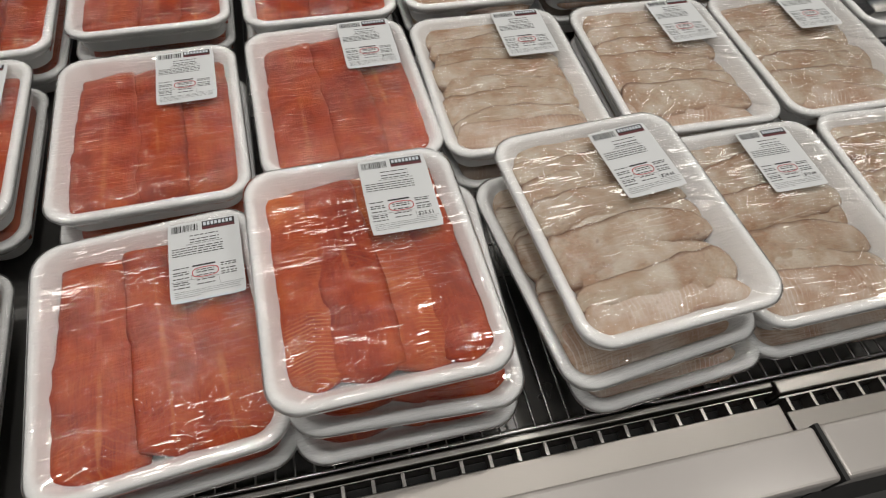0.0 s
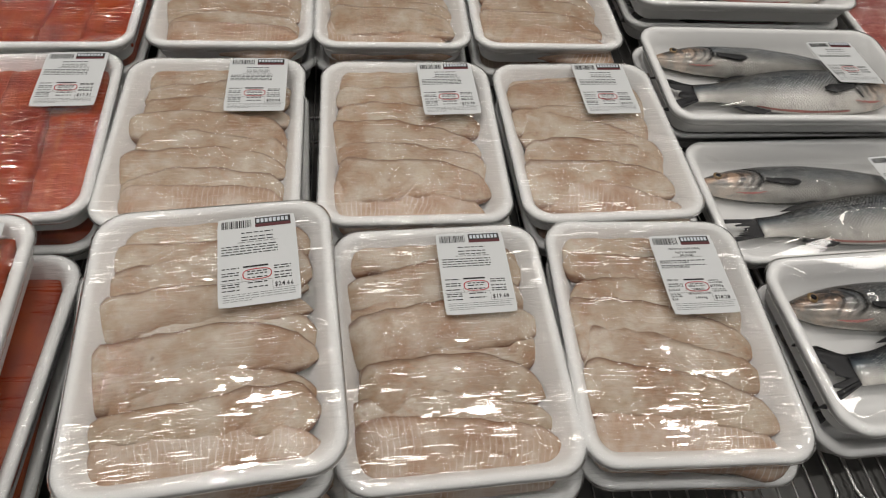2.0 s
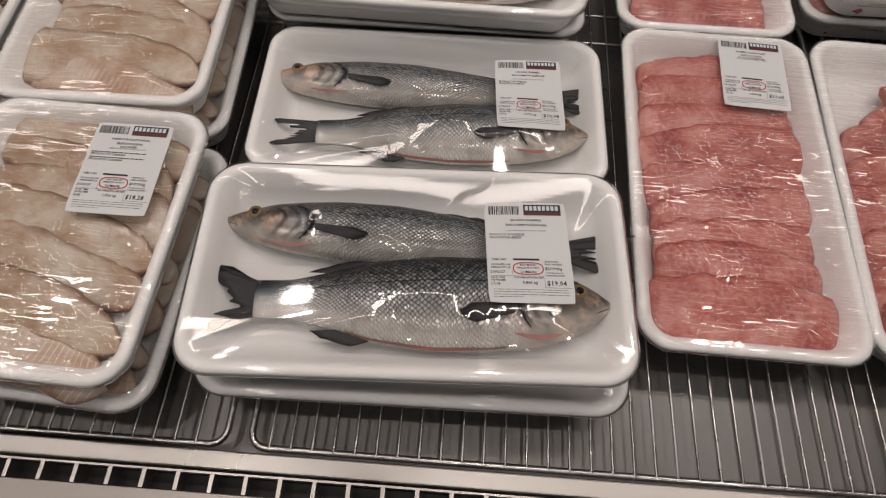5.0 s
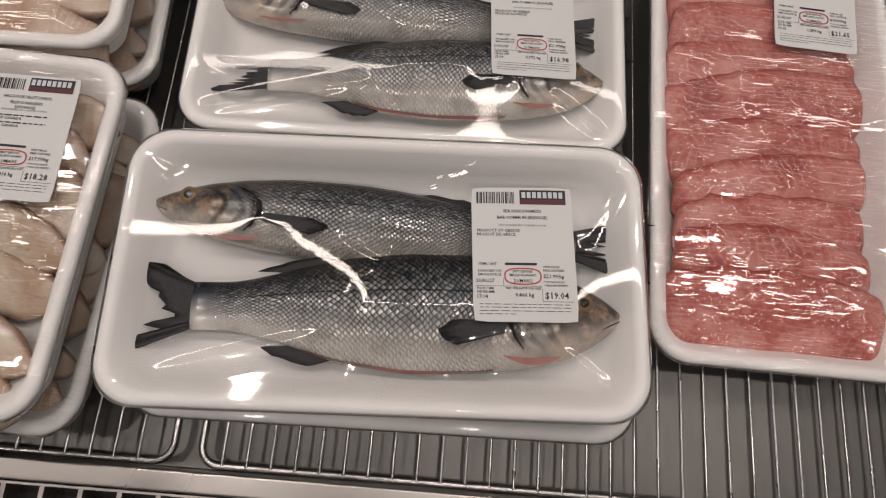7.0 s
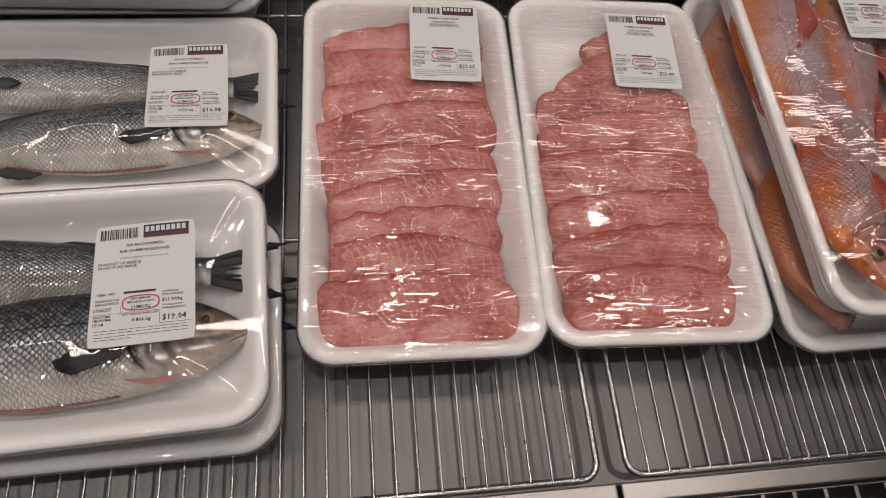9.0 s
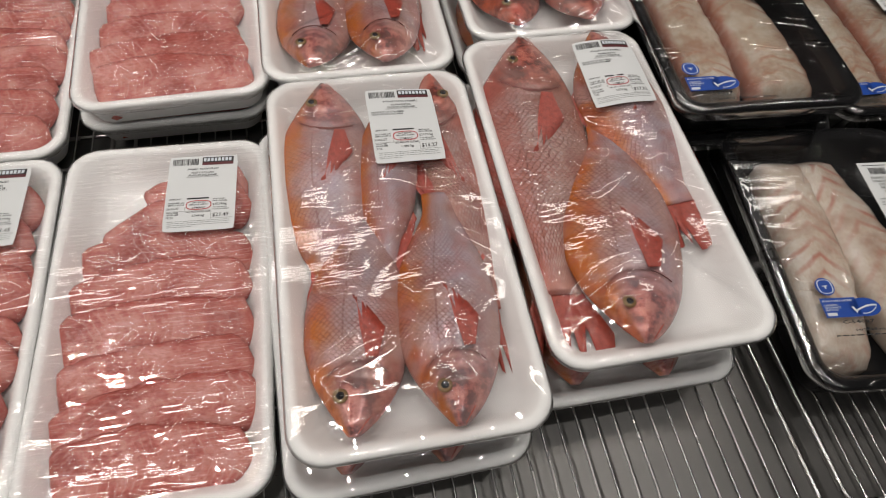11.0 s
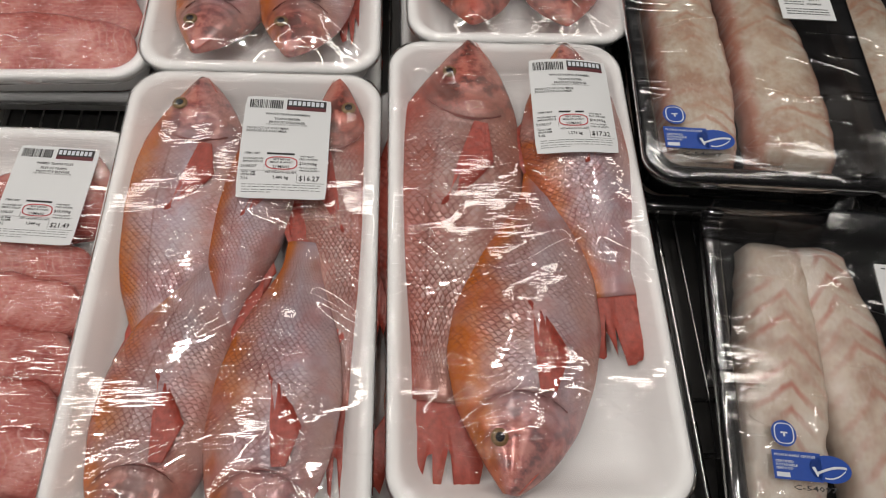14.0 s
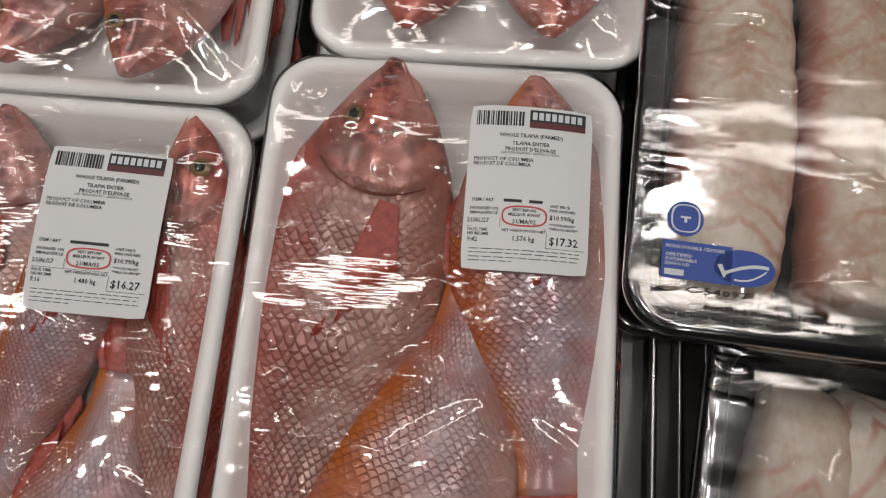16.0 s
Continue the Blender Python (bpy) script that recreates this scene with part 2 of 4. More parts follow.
    return m


def plain(name, colour, rough=0.5, metal=0.0, grain=60.0, depth=0.15, spread=0.12):
    m, t, b = material(name, rough, metal, colour)
    v = mapped(t, "Object", (1, 1, 1))
    n = noise_tex(t, v, grain, 4)
    t.links.new(mix(t, n, tuple(c * (1 - spread) for c in colour), tuple(min(1, c * (1 + spread)) for c in colour)), b.inputs["Base Color"])
    if depth:
        t.links.new(bump(t, n, depth, 0.001), b.inputs["Normal"])
    return m


def brushed(name, colour, rough, stretch, metal=1.0):
    m, t, b = material(name, rough, metal, colour)
    v = mapped(t, "Object", stretch)
    n = noise_tex(t, v, 30, 5, 0.7)
    t.links.new(bump(t, n, 0.12, 0.0008), b.inputs["Normal"])
    stain = noise_tex(t, mapped(t, "Object", (1, 1, 1)), 6, 5)
    t.links.new(ramp(t, stain, [(0.3, (rough * 0.8,) * 3), (0.7, (rough * 1.4,) * 3)]).outputs[0], b.inputs["Roughness"])
    t.links.new(mix(t, stain, tuple(c * 0.85 for c in colour), colour), b.inputs["Base Color"])
    return m


FOAM = foam_material("white_foam", (0.8, 0.8, 0.79), 0.62)
BLACK_TRAY = plain("black_plastic", (0.012, 0.012, 0.013), 0.12, 0.0, 80, 0.05)
FILM = film_material("stretch_film", (0.3, 3.0, 1), 0.05, (0.5, 1.0, 1), 3.2, 0.62, ridges=((60, 3, 0.05), (90, -3, 0.05), (12, -10, 0.016)), ridge_height=0.0008, cover=0.36, rough=0.025, flow=(0.16, 1.5, 1), waves=30)
TAUT_FILM = film_material("taut_film", (0.2, 2.0, 1), 0.004, (0.6, 0.8, 1), 1.8, 0.06, ridges=((7, 6, 0.008),), ridge_height=0.0003, cover=0.5, rough=0.035, flow=(1, 1, 1))
LOOSE_FILM = film_material("loose_film", (0.5, 4.0, 1), 0.02, (0.8, 1.0, 1), 2.4, 0.42, ridges=((70, 3, 0.04), (10, 20, 0.014), (16, -30, 0.012)), ridge_height=0.0007, cover=0.47, rough=0.03, flow=(0.3, 1.3, 1), waves=24)
LID_FILM = film_material("lidding_film", (0.6, 1.2, 1), 0.05, (0.5, 1.6, 1), 5.0, 0.6, ridges=((14, 6, 0.02), (22, -30, 0.014)), ridge_height=0.0008, rough=0.12, waves=20)
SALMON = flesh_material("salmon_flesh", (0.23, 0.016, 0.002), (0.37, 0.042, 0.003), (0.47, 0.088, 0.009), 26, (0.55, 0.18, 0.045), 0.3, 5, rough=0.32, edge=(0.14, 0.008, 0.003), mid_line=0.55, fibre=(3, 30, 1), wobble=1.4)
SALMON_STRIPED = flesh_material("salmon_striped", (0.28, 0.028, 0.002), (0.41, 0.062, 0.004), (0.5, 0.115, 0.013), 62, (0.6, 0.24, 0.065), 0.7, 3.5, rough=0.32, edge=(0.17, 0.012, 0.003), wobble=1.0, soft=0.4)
# edge: brown flesh margin plus painted shade for the crevices between fillets
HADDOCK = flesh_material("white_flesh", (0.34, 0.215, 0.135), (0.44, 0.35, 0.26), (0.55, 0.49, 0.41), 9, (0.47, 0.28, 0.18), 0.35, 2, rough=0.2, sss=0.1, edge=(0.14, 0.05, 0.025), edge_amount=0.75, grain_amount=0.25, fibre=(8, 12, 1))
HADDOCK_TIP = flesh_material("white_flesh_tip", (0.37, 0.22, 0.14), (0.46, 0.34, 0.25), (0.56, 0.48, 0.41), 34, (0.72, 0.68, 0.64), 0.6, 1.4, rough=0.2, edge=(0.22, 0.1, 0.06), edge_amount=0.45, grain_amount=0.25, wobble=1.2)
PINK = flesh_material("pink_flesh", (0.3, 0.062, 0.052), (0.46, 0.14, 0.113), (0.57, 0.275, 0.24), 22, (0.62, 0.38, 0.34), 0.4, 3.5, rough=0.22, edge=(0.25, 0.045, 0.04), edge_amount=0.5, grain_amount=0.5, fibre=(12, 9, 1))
COD = flesh_material("cod_flesh", (0.4, 0.26, 0.19), (0.53, 0.45, 0.36), (0.66, 0.62, 0.55), 15, (0.45, 0.23, 0.15), 0.75, 2.4, rough=0.18, sss=0.1, edge=(0.44, 0.15, 0.1), edge_amount=0.75, grain_amount=0.3, fibre=(18, 6, 1), wobble=1.3, soft=0.25)
COD_CHEVRON = flesh_material("cod_flesh_banded", (0.42, 0.3, 0.24), (0.56, 0.48, 0.4), (0.66, 0.62, 0.56), 13, (0.44, 0.15, 0.11), 0.8, 3.0, rough=0.2, sss=0.12, edge=(0.54, 0.45, 0.38), edge_amount=0.5, grain_amount=0.25, fibre=(14, 9, 1), wobble=0.5, soft=0.1)
BASS = scale_material("bass_skin", [(0.1, (0.01, 0.012, 0.015)), (0.27, (0.03, 0.038, 0.05)), (0.4, (0.11, 0.135, 0.155)), (0.54, (0.27, 0.285, 0.29)), (0.68, (0.48, 0.48, 0.46)), (0.8, (0.68, 0.66, 0.62))], (0.003, 0.004, 0.005), 62, (0.22, 0.14, 0.09), 0.2, 0.3, 1.0, 0.29, (((0.2, 0.16, 0.1), 25, 0.2),), 0.7, 1.0, 0.8, 0.7, 0.25)
BASS_FIN = plain("bass_fin", (0.012, 0.012, 0.014), 0.5, 0.0, 300, 0.8, 0.7)
TILAPIA = scale_material("tilapia_skin", [(0.1, (0.5, 0.14, 0.018)), (0.2, (0.44, 0.17, 0.075)), (0.3, (0.4, 0.23, 0.21)), (0.55, (0.39, 0.32, 0.345)), (0.86, (0.44, 0.29, 0.27))], (0.15, 0.055, 0.05), 42, (0.42, 0.12, 0.095), 0.2, 0.18, 0.5, 0.42, (((0.43, 0.36, 0.41), 22, 0.5), ((0.48, 0.19, 0.06), 12, 0.22), ((0.39, 0.1, 0.085), 34, 0.4)), 0.35, 0.45, 0.4, 0.15, 0.16)
TILAPIA_RED = scale_material("tilapia_skin_red", [(0.05, (0.33, 0.055, 0.036)), (0.25, (0.31, 0.1, 0.078)), (0.5, (0.33, 0.175, 0.15)), (0.9, (0.39, 0.2, 0.16))], (0.11, 0.03, 0.022), 44, (0.42, 0.1, 0.075), 0.22, 0.2, 0.6, 0.42, (((0.42, 0.31, 0.29), 18, 0.5), ((0.33, 0.09, 0.06), 26, 0.3)), 0.3, 0.45, 0.4, 0.3, 0.2)
TILAPIA_MOTTLED = scale_material("tilapia_skin_mottled", [(0.1, (0.4, 0.08, 0.03)), (0.3, (0.38, 0.14, 0.1)), (0.6, (0.4, 0.24, 0.22)), (0.9, (0.43, 0.22, 0.19))], (0.13, 0.035, 0.025), 44, (0.34, 0.07, 0.05), 0.22, 0.18, 0.5, 0.42, (((0.42, 0.31, 0.29), 18, 0.4), ((0.012, 0.008, 0.008), 48, 0.85)), 0.3, 0.45, 0.4, 0.3, 0.2)
TILAPIA_FIN = plain("tilapia_fin", (0.34, 0.06, 0.04), 0.35, 0.0, 260, 0.8, 0.6)
SEAM = plain("seam_flesh", (0.3, 0.12, 0.105), 0.3, 0.0, 120, 0.5, 0.5)
GILL = plain("gill_flesh", (0.33, 0.13, 0.115), 0.35, 0.0, 150, 0.4, 0.3)
EYE_RING = plain("eye_ring", (0.2, 0.13, 0.06), 0.2, 0.2, 200, 0.0)
EYE = plain("eye_dark", (0.01, 0.01, 0.012), 0.08, 0.0, 200, 0.0)
PAPER = plain("label_paper", (0.78, 0.8, 0.8), 0.45, 0.0, 30, 0.05, 0.03)
INK = plain("label_ink", (0.03, 0.03, 0.032), 0.6, 0.0, 300, 0.0, 0.3)
INK_GREY = plain("label_ink_grey", (0.3, 0.3, 0.3), 0.6, 0.0, 300, 0.0, 0.2)
INK_RED = plain("label_red", (0.6, 0.06, 0.07), 0.5, 0.0, 300, 0.0, 0.1)
BAR_RED = plain("brand_red", (0.12, 0.025, 0.03), 0.5, 0.0, 300, 0.0, 0.1)
PRINT_BLUE = plain("print_blue", (0.012, 0.07, 0.38), 0.4, 0.0, 300, 0.0, 0.1)
PRINT_WHITE = plain("print_white", (0.7, 0.75, 0.8), 0.5, 0.0, 300, 0.0, 0.05)
STEEL = brushed("stainless_steel", (0.5, 0.475, 0.445), 0.3, (0.05, 1, 1))
FLANGE_STEEL = brushed("flange_steel", (0.36, 0.335, 0.31), 0.34, (0.05, 1, 1))
STEEL_PALE = plain("bumper_finish", (0.56, 0.525, 0.49), 0.26, 0.25, 8, 0.05, 0.06)
PAN = brushed("deck_pan", (0.17, 0.166, 0.158), 0.32, (0.1, 1, 1), 0.75)
WIRE = brushed("chrome_wire", (0.55, 0.54, 0.53), 0.24, (1, 0.1, 1))
SLOT_SHADE = plain("slot_shade", (0.006, 0.006, 0.006), 0.6, 0.0, 40, 0.1)
RUBBER = plain("black_rubber", (0.02, 0.02, 0.02), 0.6, 0.0, 90, 0.2)
FLOOR = plain("sealed_concrete", (0.32, 0.31, 0.3), 0.35, 0.0, 3, 0.1, 0.25)
WALL = plain("painted_panel", (0.14, 0.14, 0.14), 0.6, 0.0, 2, 0.05)
CEILING = plain("ceiling_grey", (0.08, 0.08, 0.08), 0.7, 0.0, 2, 0.05)
DARK_PANEL = plain("dark_case_panel", (0.015, 0.016, 0.017), 0.35, 0.0, 20, 0.05)


# ---- mesh helpers ----
def mesh_object(name, verts, faces, mat, parent=None, label="", uvs=None, smooth=True):
    me = bpy.data.meshes.new(name)
    me.from_pydata([tuple(map(float, v)) for v in verts], [], [tuple(map(int, f)) for f in faces])
    if uvs is not None:
        lay = me.uv_layers.new(name="UVMap")
        idx = np.empty(len(me.loops), dtype=np.int32)
        me.loops.foreach_get("vertex_index", idx)
        lay.data.foreach_set("uv", np.asarray(uvs, dtype=np.float32)[idx].ravel())
    if smooth:
        me.polygons.foreach_set("use_smooth", [True] * len(me.polygons))
    me.materials.append(mat)
    me.validate()
    ob = new(name, me)
    ob.parent = parent
    if label:
        tagged(ob, label)
    return ob


def box(name, lo, hi, mat, parent=None, label="", bevel=0.0):
    bm = bmesh.new()
    bmesh.ops.create_cube(bm, size=1.0)
    for v in bm.verts:
        v.co = [lo[k] + (v.co[k] + 0.5) * (hi[k] - lo[k]) for k in range(3)]
    if bevel:
        bmesh.ops.bevel(bm, geom=bm.edges[:], offset=bevel, segments=3, affect="EDGES", profile=0.5)
    me = bpy.data.meshes.new(name)
    bm.to_mesh(me)
    bm.free()
    me.materials.append(mat)
    ob = new(name, me)
    ob.parent = parent
    if label:
        tagged(ob, label)
    return ob


def rounded(w, l, r, n=12):
    """Outline of a rounded rectangle, counter-clockwise, with points along the sides too."""
    pts = []
    for cx, cy, a0 in ((w / 2 - r, l / 2 - r, 0), (-w / 2 + r, l / 2 - r, 90), (-w / 2 + r, -l / 2 + r, 180), (w / 2 - r, -l / 2 + r, 270)):
        for k in range(n + 1):
            a = radians(a0 + 90 * k / n)
            pts.append((cx + r * math.cos(a), cy + r * math.sin(a)))
    return pts


def even(pts, count):
    """The closed outline again, with evenly spaced points."""
    p = np.array(pts + pts[:1])
    run = np.concatenate([[0], np.cumsum(np.hypot(*np.diff(p, axis=0).T))])
    want = np.linspace(0, run[-1], count, endpoint=False)
    return list(zip(np.interp(want, run, p[:, 0]), np.interp(want, run, p[:, 1])))


def ring_loft(rings):
    verts, faces = [], []
    n = len(rings[0])
    for ring in rings:
        verts += ring
    for i in range(len(rings) - 1):
        for k in range(n):
            a, b = i * n + k, i * n + (k + 1) % n
            faces.append((a, b, b + n, a + n))
    return verts, faces, n


def tray_mesh(name, w, l, h, mat, parent, lip=0.0065, wall=0.017, r=0.026, label="", black=False):
    """Moulded tray: sloped outside, rolled rim, dished inside."""
    spec = [(0.016, 0.0), (0.011, 0.004), (0.0045, h * 0.72), (0.0012, h - 0.006), (0.0, h - 0.003), (0.0012, h - 0.0008), (0.004, h), (lip, h - 0.0004), (lip + 0.003, h - 0.0022), (lip + wall * 0.55, h * 0.55), (lip + wall, 0.010), (lip + wall + 0.008, 0.006)]
    rings = []
    for k, (inset, z) in enumerate(spec):
        out = rounded(w - 2 * inset, l - 2 * inset, max(0.006, r - inset * 0.6))
        if black and 2 <= k <= 4:
            out = [(x * (1 + 0.004 * (j % 2)), y * (1 + 0.003 * (j % 2))) for j, (x, y) in enumerate(out)]
        rings.append([(x, y, z) for x, y in out])
    verts, faces, n = ring_loft(rings)
    faces.append(tuple(range(n))[::-1])
    faces.append(tuple(range((len(rings) - 1) * n, len(rings) * n)))
    return mesh_object(name, verts, faces, mat, parent, label)


class Drape:
    """Height of what lies in a tray, on a grid, and the film that is stretched over it."""

    def __init__(self, w, l, h, cells=72):
        self.w, self.l, self.h = w, l, h
        self.nx = cells
        self.ny = max(20, int(cells * l / w))
        if w > l:
            self.nx, self.ny = int(cells * w / l), cells
        self.x = np.linspace(-w / 2, w / 2, self.nx)
        self.y = np.linspace(-l / 2, l / 2, self.ny)
        self.top = np.full((self.ny, self.nx), -1.0)
        self.film = None

    def add(self, verts):
        v = np.asarray(verts)
        for dx in (-0.45, 0.45):
            for dy in (-0.45, 0.45):
                i = np.rint((v[:, 0] + self.w / 2) / self.w * (self.nx - 1) + dx).astype(int)
                j = np.rint((v[:, 1] + self.l / 2) / self.l * (self.ny - 1) + dy).astype(int)
                ok = (i >= 0) & (j >= 0) & (i < self.nx) & (j < self.ny)
                np.maximum.at(self.top, (j[ok], i[ok]), v[ok, 2])

    def stretch(self, r=0.026):
        gx, gy = np.meshgrid(self.x, self.y)
        qx = np.maximum(np.abs(gx) - (self.w / 2 - r), 0)
        qy = np.maximum(np.abs(gy) - (self.l / 2 - r), 0)
        inset = 0.0045
        inside = (np.hypot(qx, qy) <= r - inset) & (np.abs(gx) <= self.w / 2 - inset) & (np.abs(gy) <= self.l / 2 - inset)
        rim = self.h + 0.0007
        z = np.full(gx.shape, rim)
        low = np.where(inside, self.top + 0.0011, rim)
        z = np.maximum(z, low)
        for k in range(900):
            s = z.copy()
            s[1:-1, 1:-1] = 0.25 * (z[2:, 1:-1] + z[:-2, 1:-1] + z[1:-1, 2:] + z[1:-1, :-2])
            z = np.where(inside, np.maximum(s, low), rim)
        self.film, self.inside = z, inside
        return self

    def at(self, x, y):
        fx = np.clip((np.asarray(x) + self.w / 2) / self.w * (self.nx - 1), 0, self.nx - 1.001)
        fy = np.clip((np.asarray(y) + self.l / 2) / self.l * (self.ny - 1), 0, self.ny - 1.001)
        i, j = fx.astype(int), fy.astype(int)
        a, b = fx - i, fy - j
        f = self.film
        return (f[j, i] * (1 - a) + f[j, i + 1] * a) * (1 - b) + (f[j + 1, i] * (1 - a) + f[j + 1, i + 1] * a) * b

    def mesh(self, parent, mat, r=0.026, folds=()):
        """The film: over the rim's outside, over the rim, across. folds: x0, y0, x1, y1, height, width."""
        rings = []
        count = 208
        for inset, z in ((0.0035, self.h * 0.62), (-0.0008, self.h - 0.005), (-0.0008, self.h - 0.002), (0.0015, self.h + 0.0004)):
            rings.append([(x, y, z) for x, y in even(rounded(self.w - 2 * inset, self.l - 2 * inset, r), count)])
        steps = 60
        edge = np.array(even(rounded(self.w - 0.009, self.l - 0.009, r - 0.004), count))
        for k in range(steps):
            out = edge * max(1 - k / steps, 0.012)
            z = self.at(out[:, 0], out[:, 1])
            for x0, y0, x1, y1, high, wide in folds:
                ax, ay = x1 - x0, y1 - y0
                size = math.hypot(ax, ay)
                q = ((out[:, 0] - x0) * ax + (out[:, 1] - y0) * ay) / size ** 2
                d = ((out[:, 0] - x0) * ay - (out[:, 1] - y0) * ax) / size
                z = z + np.where((q > 0) & (q < 1), high * np.sqrt(np.abs(np.sin(np.pi * np.clip(q, 0, 1)))) * np.exp(-(d / wide) ** 2), 0)
            rings.append([(x, y, h) for (x, y), h in zip(out, z)])
        verts, faces, n = ring_loft(rings)
        faces.append(tuple(range((len(rings) - 1) * n, len(rings) * n)))
        ob = mesh_object("film_wrap", verts, faces, mat, parent, "clear wrinkled stretch film")
        ob.visible_shadow = False
        return ob


def slab(spine, widths, thick, seed, flat=0.3, turns=20, ragged=0.0014, tilt=0.0, edge=0.5):
    """A soft strip along a spine: points, uv. Thickness bulges upward, the underside is flat."""
    rnd = random.Random(seed)
    P = np.array(spine, float)
    T = np.gradient(P, axis=0)
    T /= np.linalg.norm(T, axis=1)[:, None] + 1e-9
    side = np.stack([-T[:, 1], T[:, 0], np.zeros(len(P))], 1)
    verts, uvs = [], []
    n = len(P)
    off = rnd.random() * 50
    for i in range(n):
        for k in range(turns):
            a = 2 * math.pi * k / turns
            c, s = math.cos(a), math.sin(a)
            cc = math.copysign(abs(c) ** 0.6, c)
            up = abs(s) ** edge * thick[i] if s > 0 else -abs(s) ** 0.62 * thick[i] * flat
            up += tilt * cc * widths[i] / max(widths)
            jag = (noise.noise(Vector((off + P[i][0] * 55 + P[i][1] * 55, (1 if c > 0 else -1) * 3, 0.0))) * 2.4 + noise.noise(Vector((off + P[i][0] * 170 + P[i][1] * 170, (1 if c > 0 else -1) * 7, 0.0))) * 0.9) * ragged
            q0 = P[i] + side[i] * (cc * widths[i])
            lump = noise.noise(Vector((off + q0[0] * 50, q0[1] * 50, 1.0))) * ragged * 1.3
            q = P[i] + side[i] * (cc * (widths[i] + jag))
            verts.append((q[0], q[1], q[2] + thick[i] * flat + up + (lump if s > 0 else 0)))
            uvs.append((i / (n - 1), 0.5 + 0.5 * cc if s >= 0 else 0.5 + 0.5 * cc))
    faces = []
    for i in range(n - 1):
        for k in range(turns):
            a, b = i * turns + k, i * turns + (k + 1) % turns
            faces.append((a, b, b + turns, a + turns))
    faces.append(tuple(range(turns))[::-1])
    faces.append(tuple(range((n - 1) * turns, n * turns)))
    return verts, faces, uvs


def strip_profile(n, blunt0=0.5, blunt1=0.5, belly=0.5):
    s = np.linspace(0, 1, n)
    w = np.minimum(1, (s / (0.18 * blunt0 + 1e-3)) ** 0.5) * np.minimum(1, ((1 - s) / (0.18 * blunt1 + 1e-3)) ** 0.5)
    return np.clip(w, 0.06, 1) * (0.86 + 0.14 * np.sin(s * math.pi * 0.9 + belly))


# ---- price labels ----
TEXT = {}


def text_mesh(string, size):
    if string not in TEXT:
        cu = bpy.data.curves.new("t", "FONT")
        cu.body, cu.size, cu.resolution_u, cu.offset = string, 1.0, 1, 0.014
        ob = bpy.data.objects.new("t", cu)
        me = bpy.data.meshes.new_from_object(ob)
        v = np.array([p.co[:2] for p in me.vertices]).reshape(-1, 2)
        f = [tuple(p.vertices) for p in me.polygons]
        bpy.data.objects.remove(ob)
        bpy.data.curves.remove(cu)
        bpy.data.meshes.remove(me)
        TEXT[string] = (v, f)
    v, f = TEXT[string]
    return v * size, f


LW, LH = 0.06, 0.082


class Print:
    """Flat printing gathered in label coordinates (0..1 across, 0..1 down) and laid on the film."""

    def __init__(self):
        self.v, self.f = [], []

    def rect(self, x0, y0, x1, y1, nx=1):
        k = len(self.v)
        for i in range(nx + 1):
            x = x0 + (x1 - x0) * i / nx
            self.v += [(x, y0), (x, y1)]
        self.f += [(k + 2 * i + 1, k + 2 * i + 3, k + 2 * i + 2, k + 2 * i) for i in range(nx)]

    def text(self, string, x, y, size, width, centre=False):
        """size: cap height over label height; width: widest share of the label's width."""
        v, f = text_mesh(string, 1.0)
        if not len(v):
            return
        span = v[:, 0].max() - v[:, 0].min()
        sx = min(width / span, size * LH / LW / 0.72 * 0.95)
        k = len(self.v)
        x0 = x - (span * sx / 2 if centre else 0)
        self.v += [(x0 + (a - v[:, 0].min()) * sx, y - b * size / 0.72) for a, b in v]
        self.f += [tuple(i + k for i in q) for q in f]

    def bars(self, x0, x1, y, size, rnd):
        x = x0
        while x < x1:
            w = rnd.uniform(0.03, 0.1)
            self.rect(x, y - size * 0.62, min(x + w, x1), y)
            x += w + 0.018

    def ring(self, cx, cy, rx, ry, t):
        k, n = len(self.v), 32
        for i in range(n):
            a = 2 * math.pi * i / n
            c = math.copysign(abs(math.cos(a)) ** 0.7, math.cos(a))
            s = math.copysign(abs(math.sin(a)) ** 0.7, math.sin(a))
            self.v += [(cx + rx * c, cy + ry * s), (cx + (rx - t) * c, cy + (ry - t * LW / LH) * s)]
        self.f += [(k + 2 * i, k + 2 * i + 1, k + (2 * i + 3) % (2 * n), k + (2 * i + 2) % (2 * n)) for i in range(n)]

    def lay(self, name, place, lift, mat, parent, label="", w=LW, h=LH):
        pts = [place((u - 0.5) * w, (0.5 - q) * h, lift) for u, q in self.v]
        ob = mesh_object(name, pts, self.f, mat, parent, label, smooth=False)
        return ob


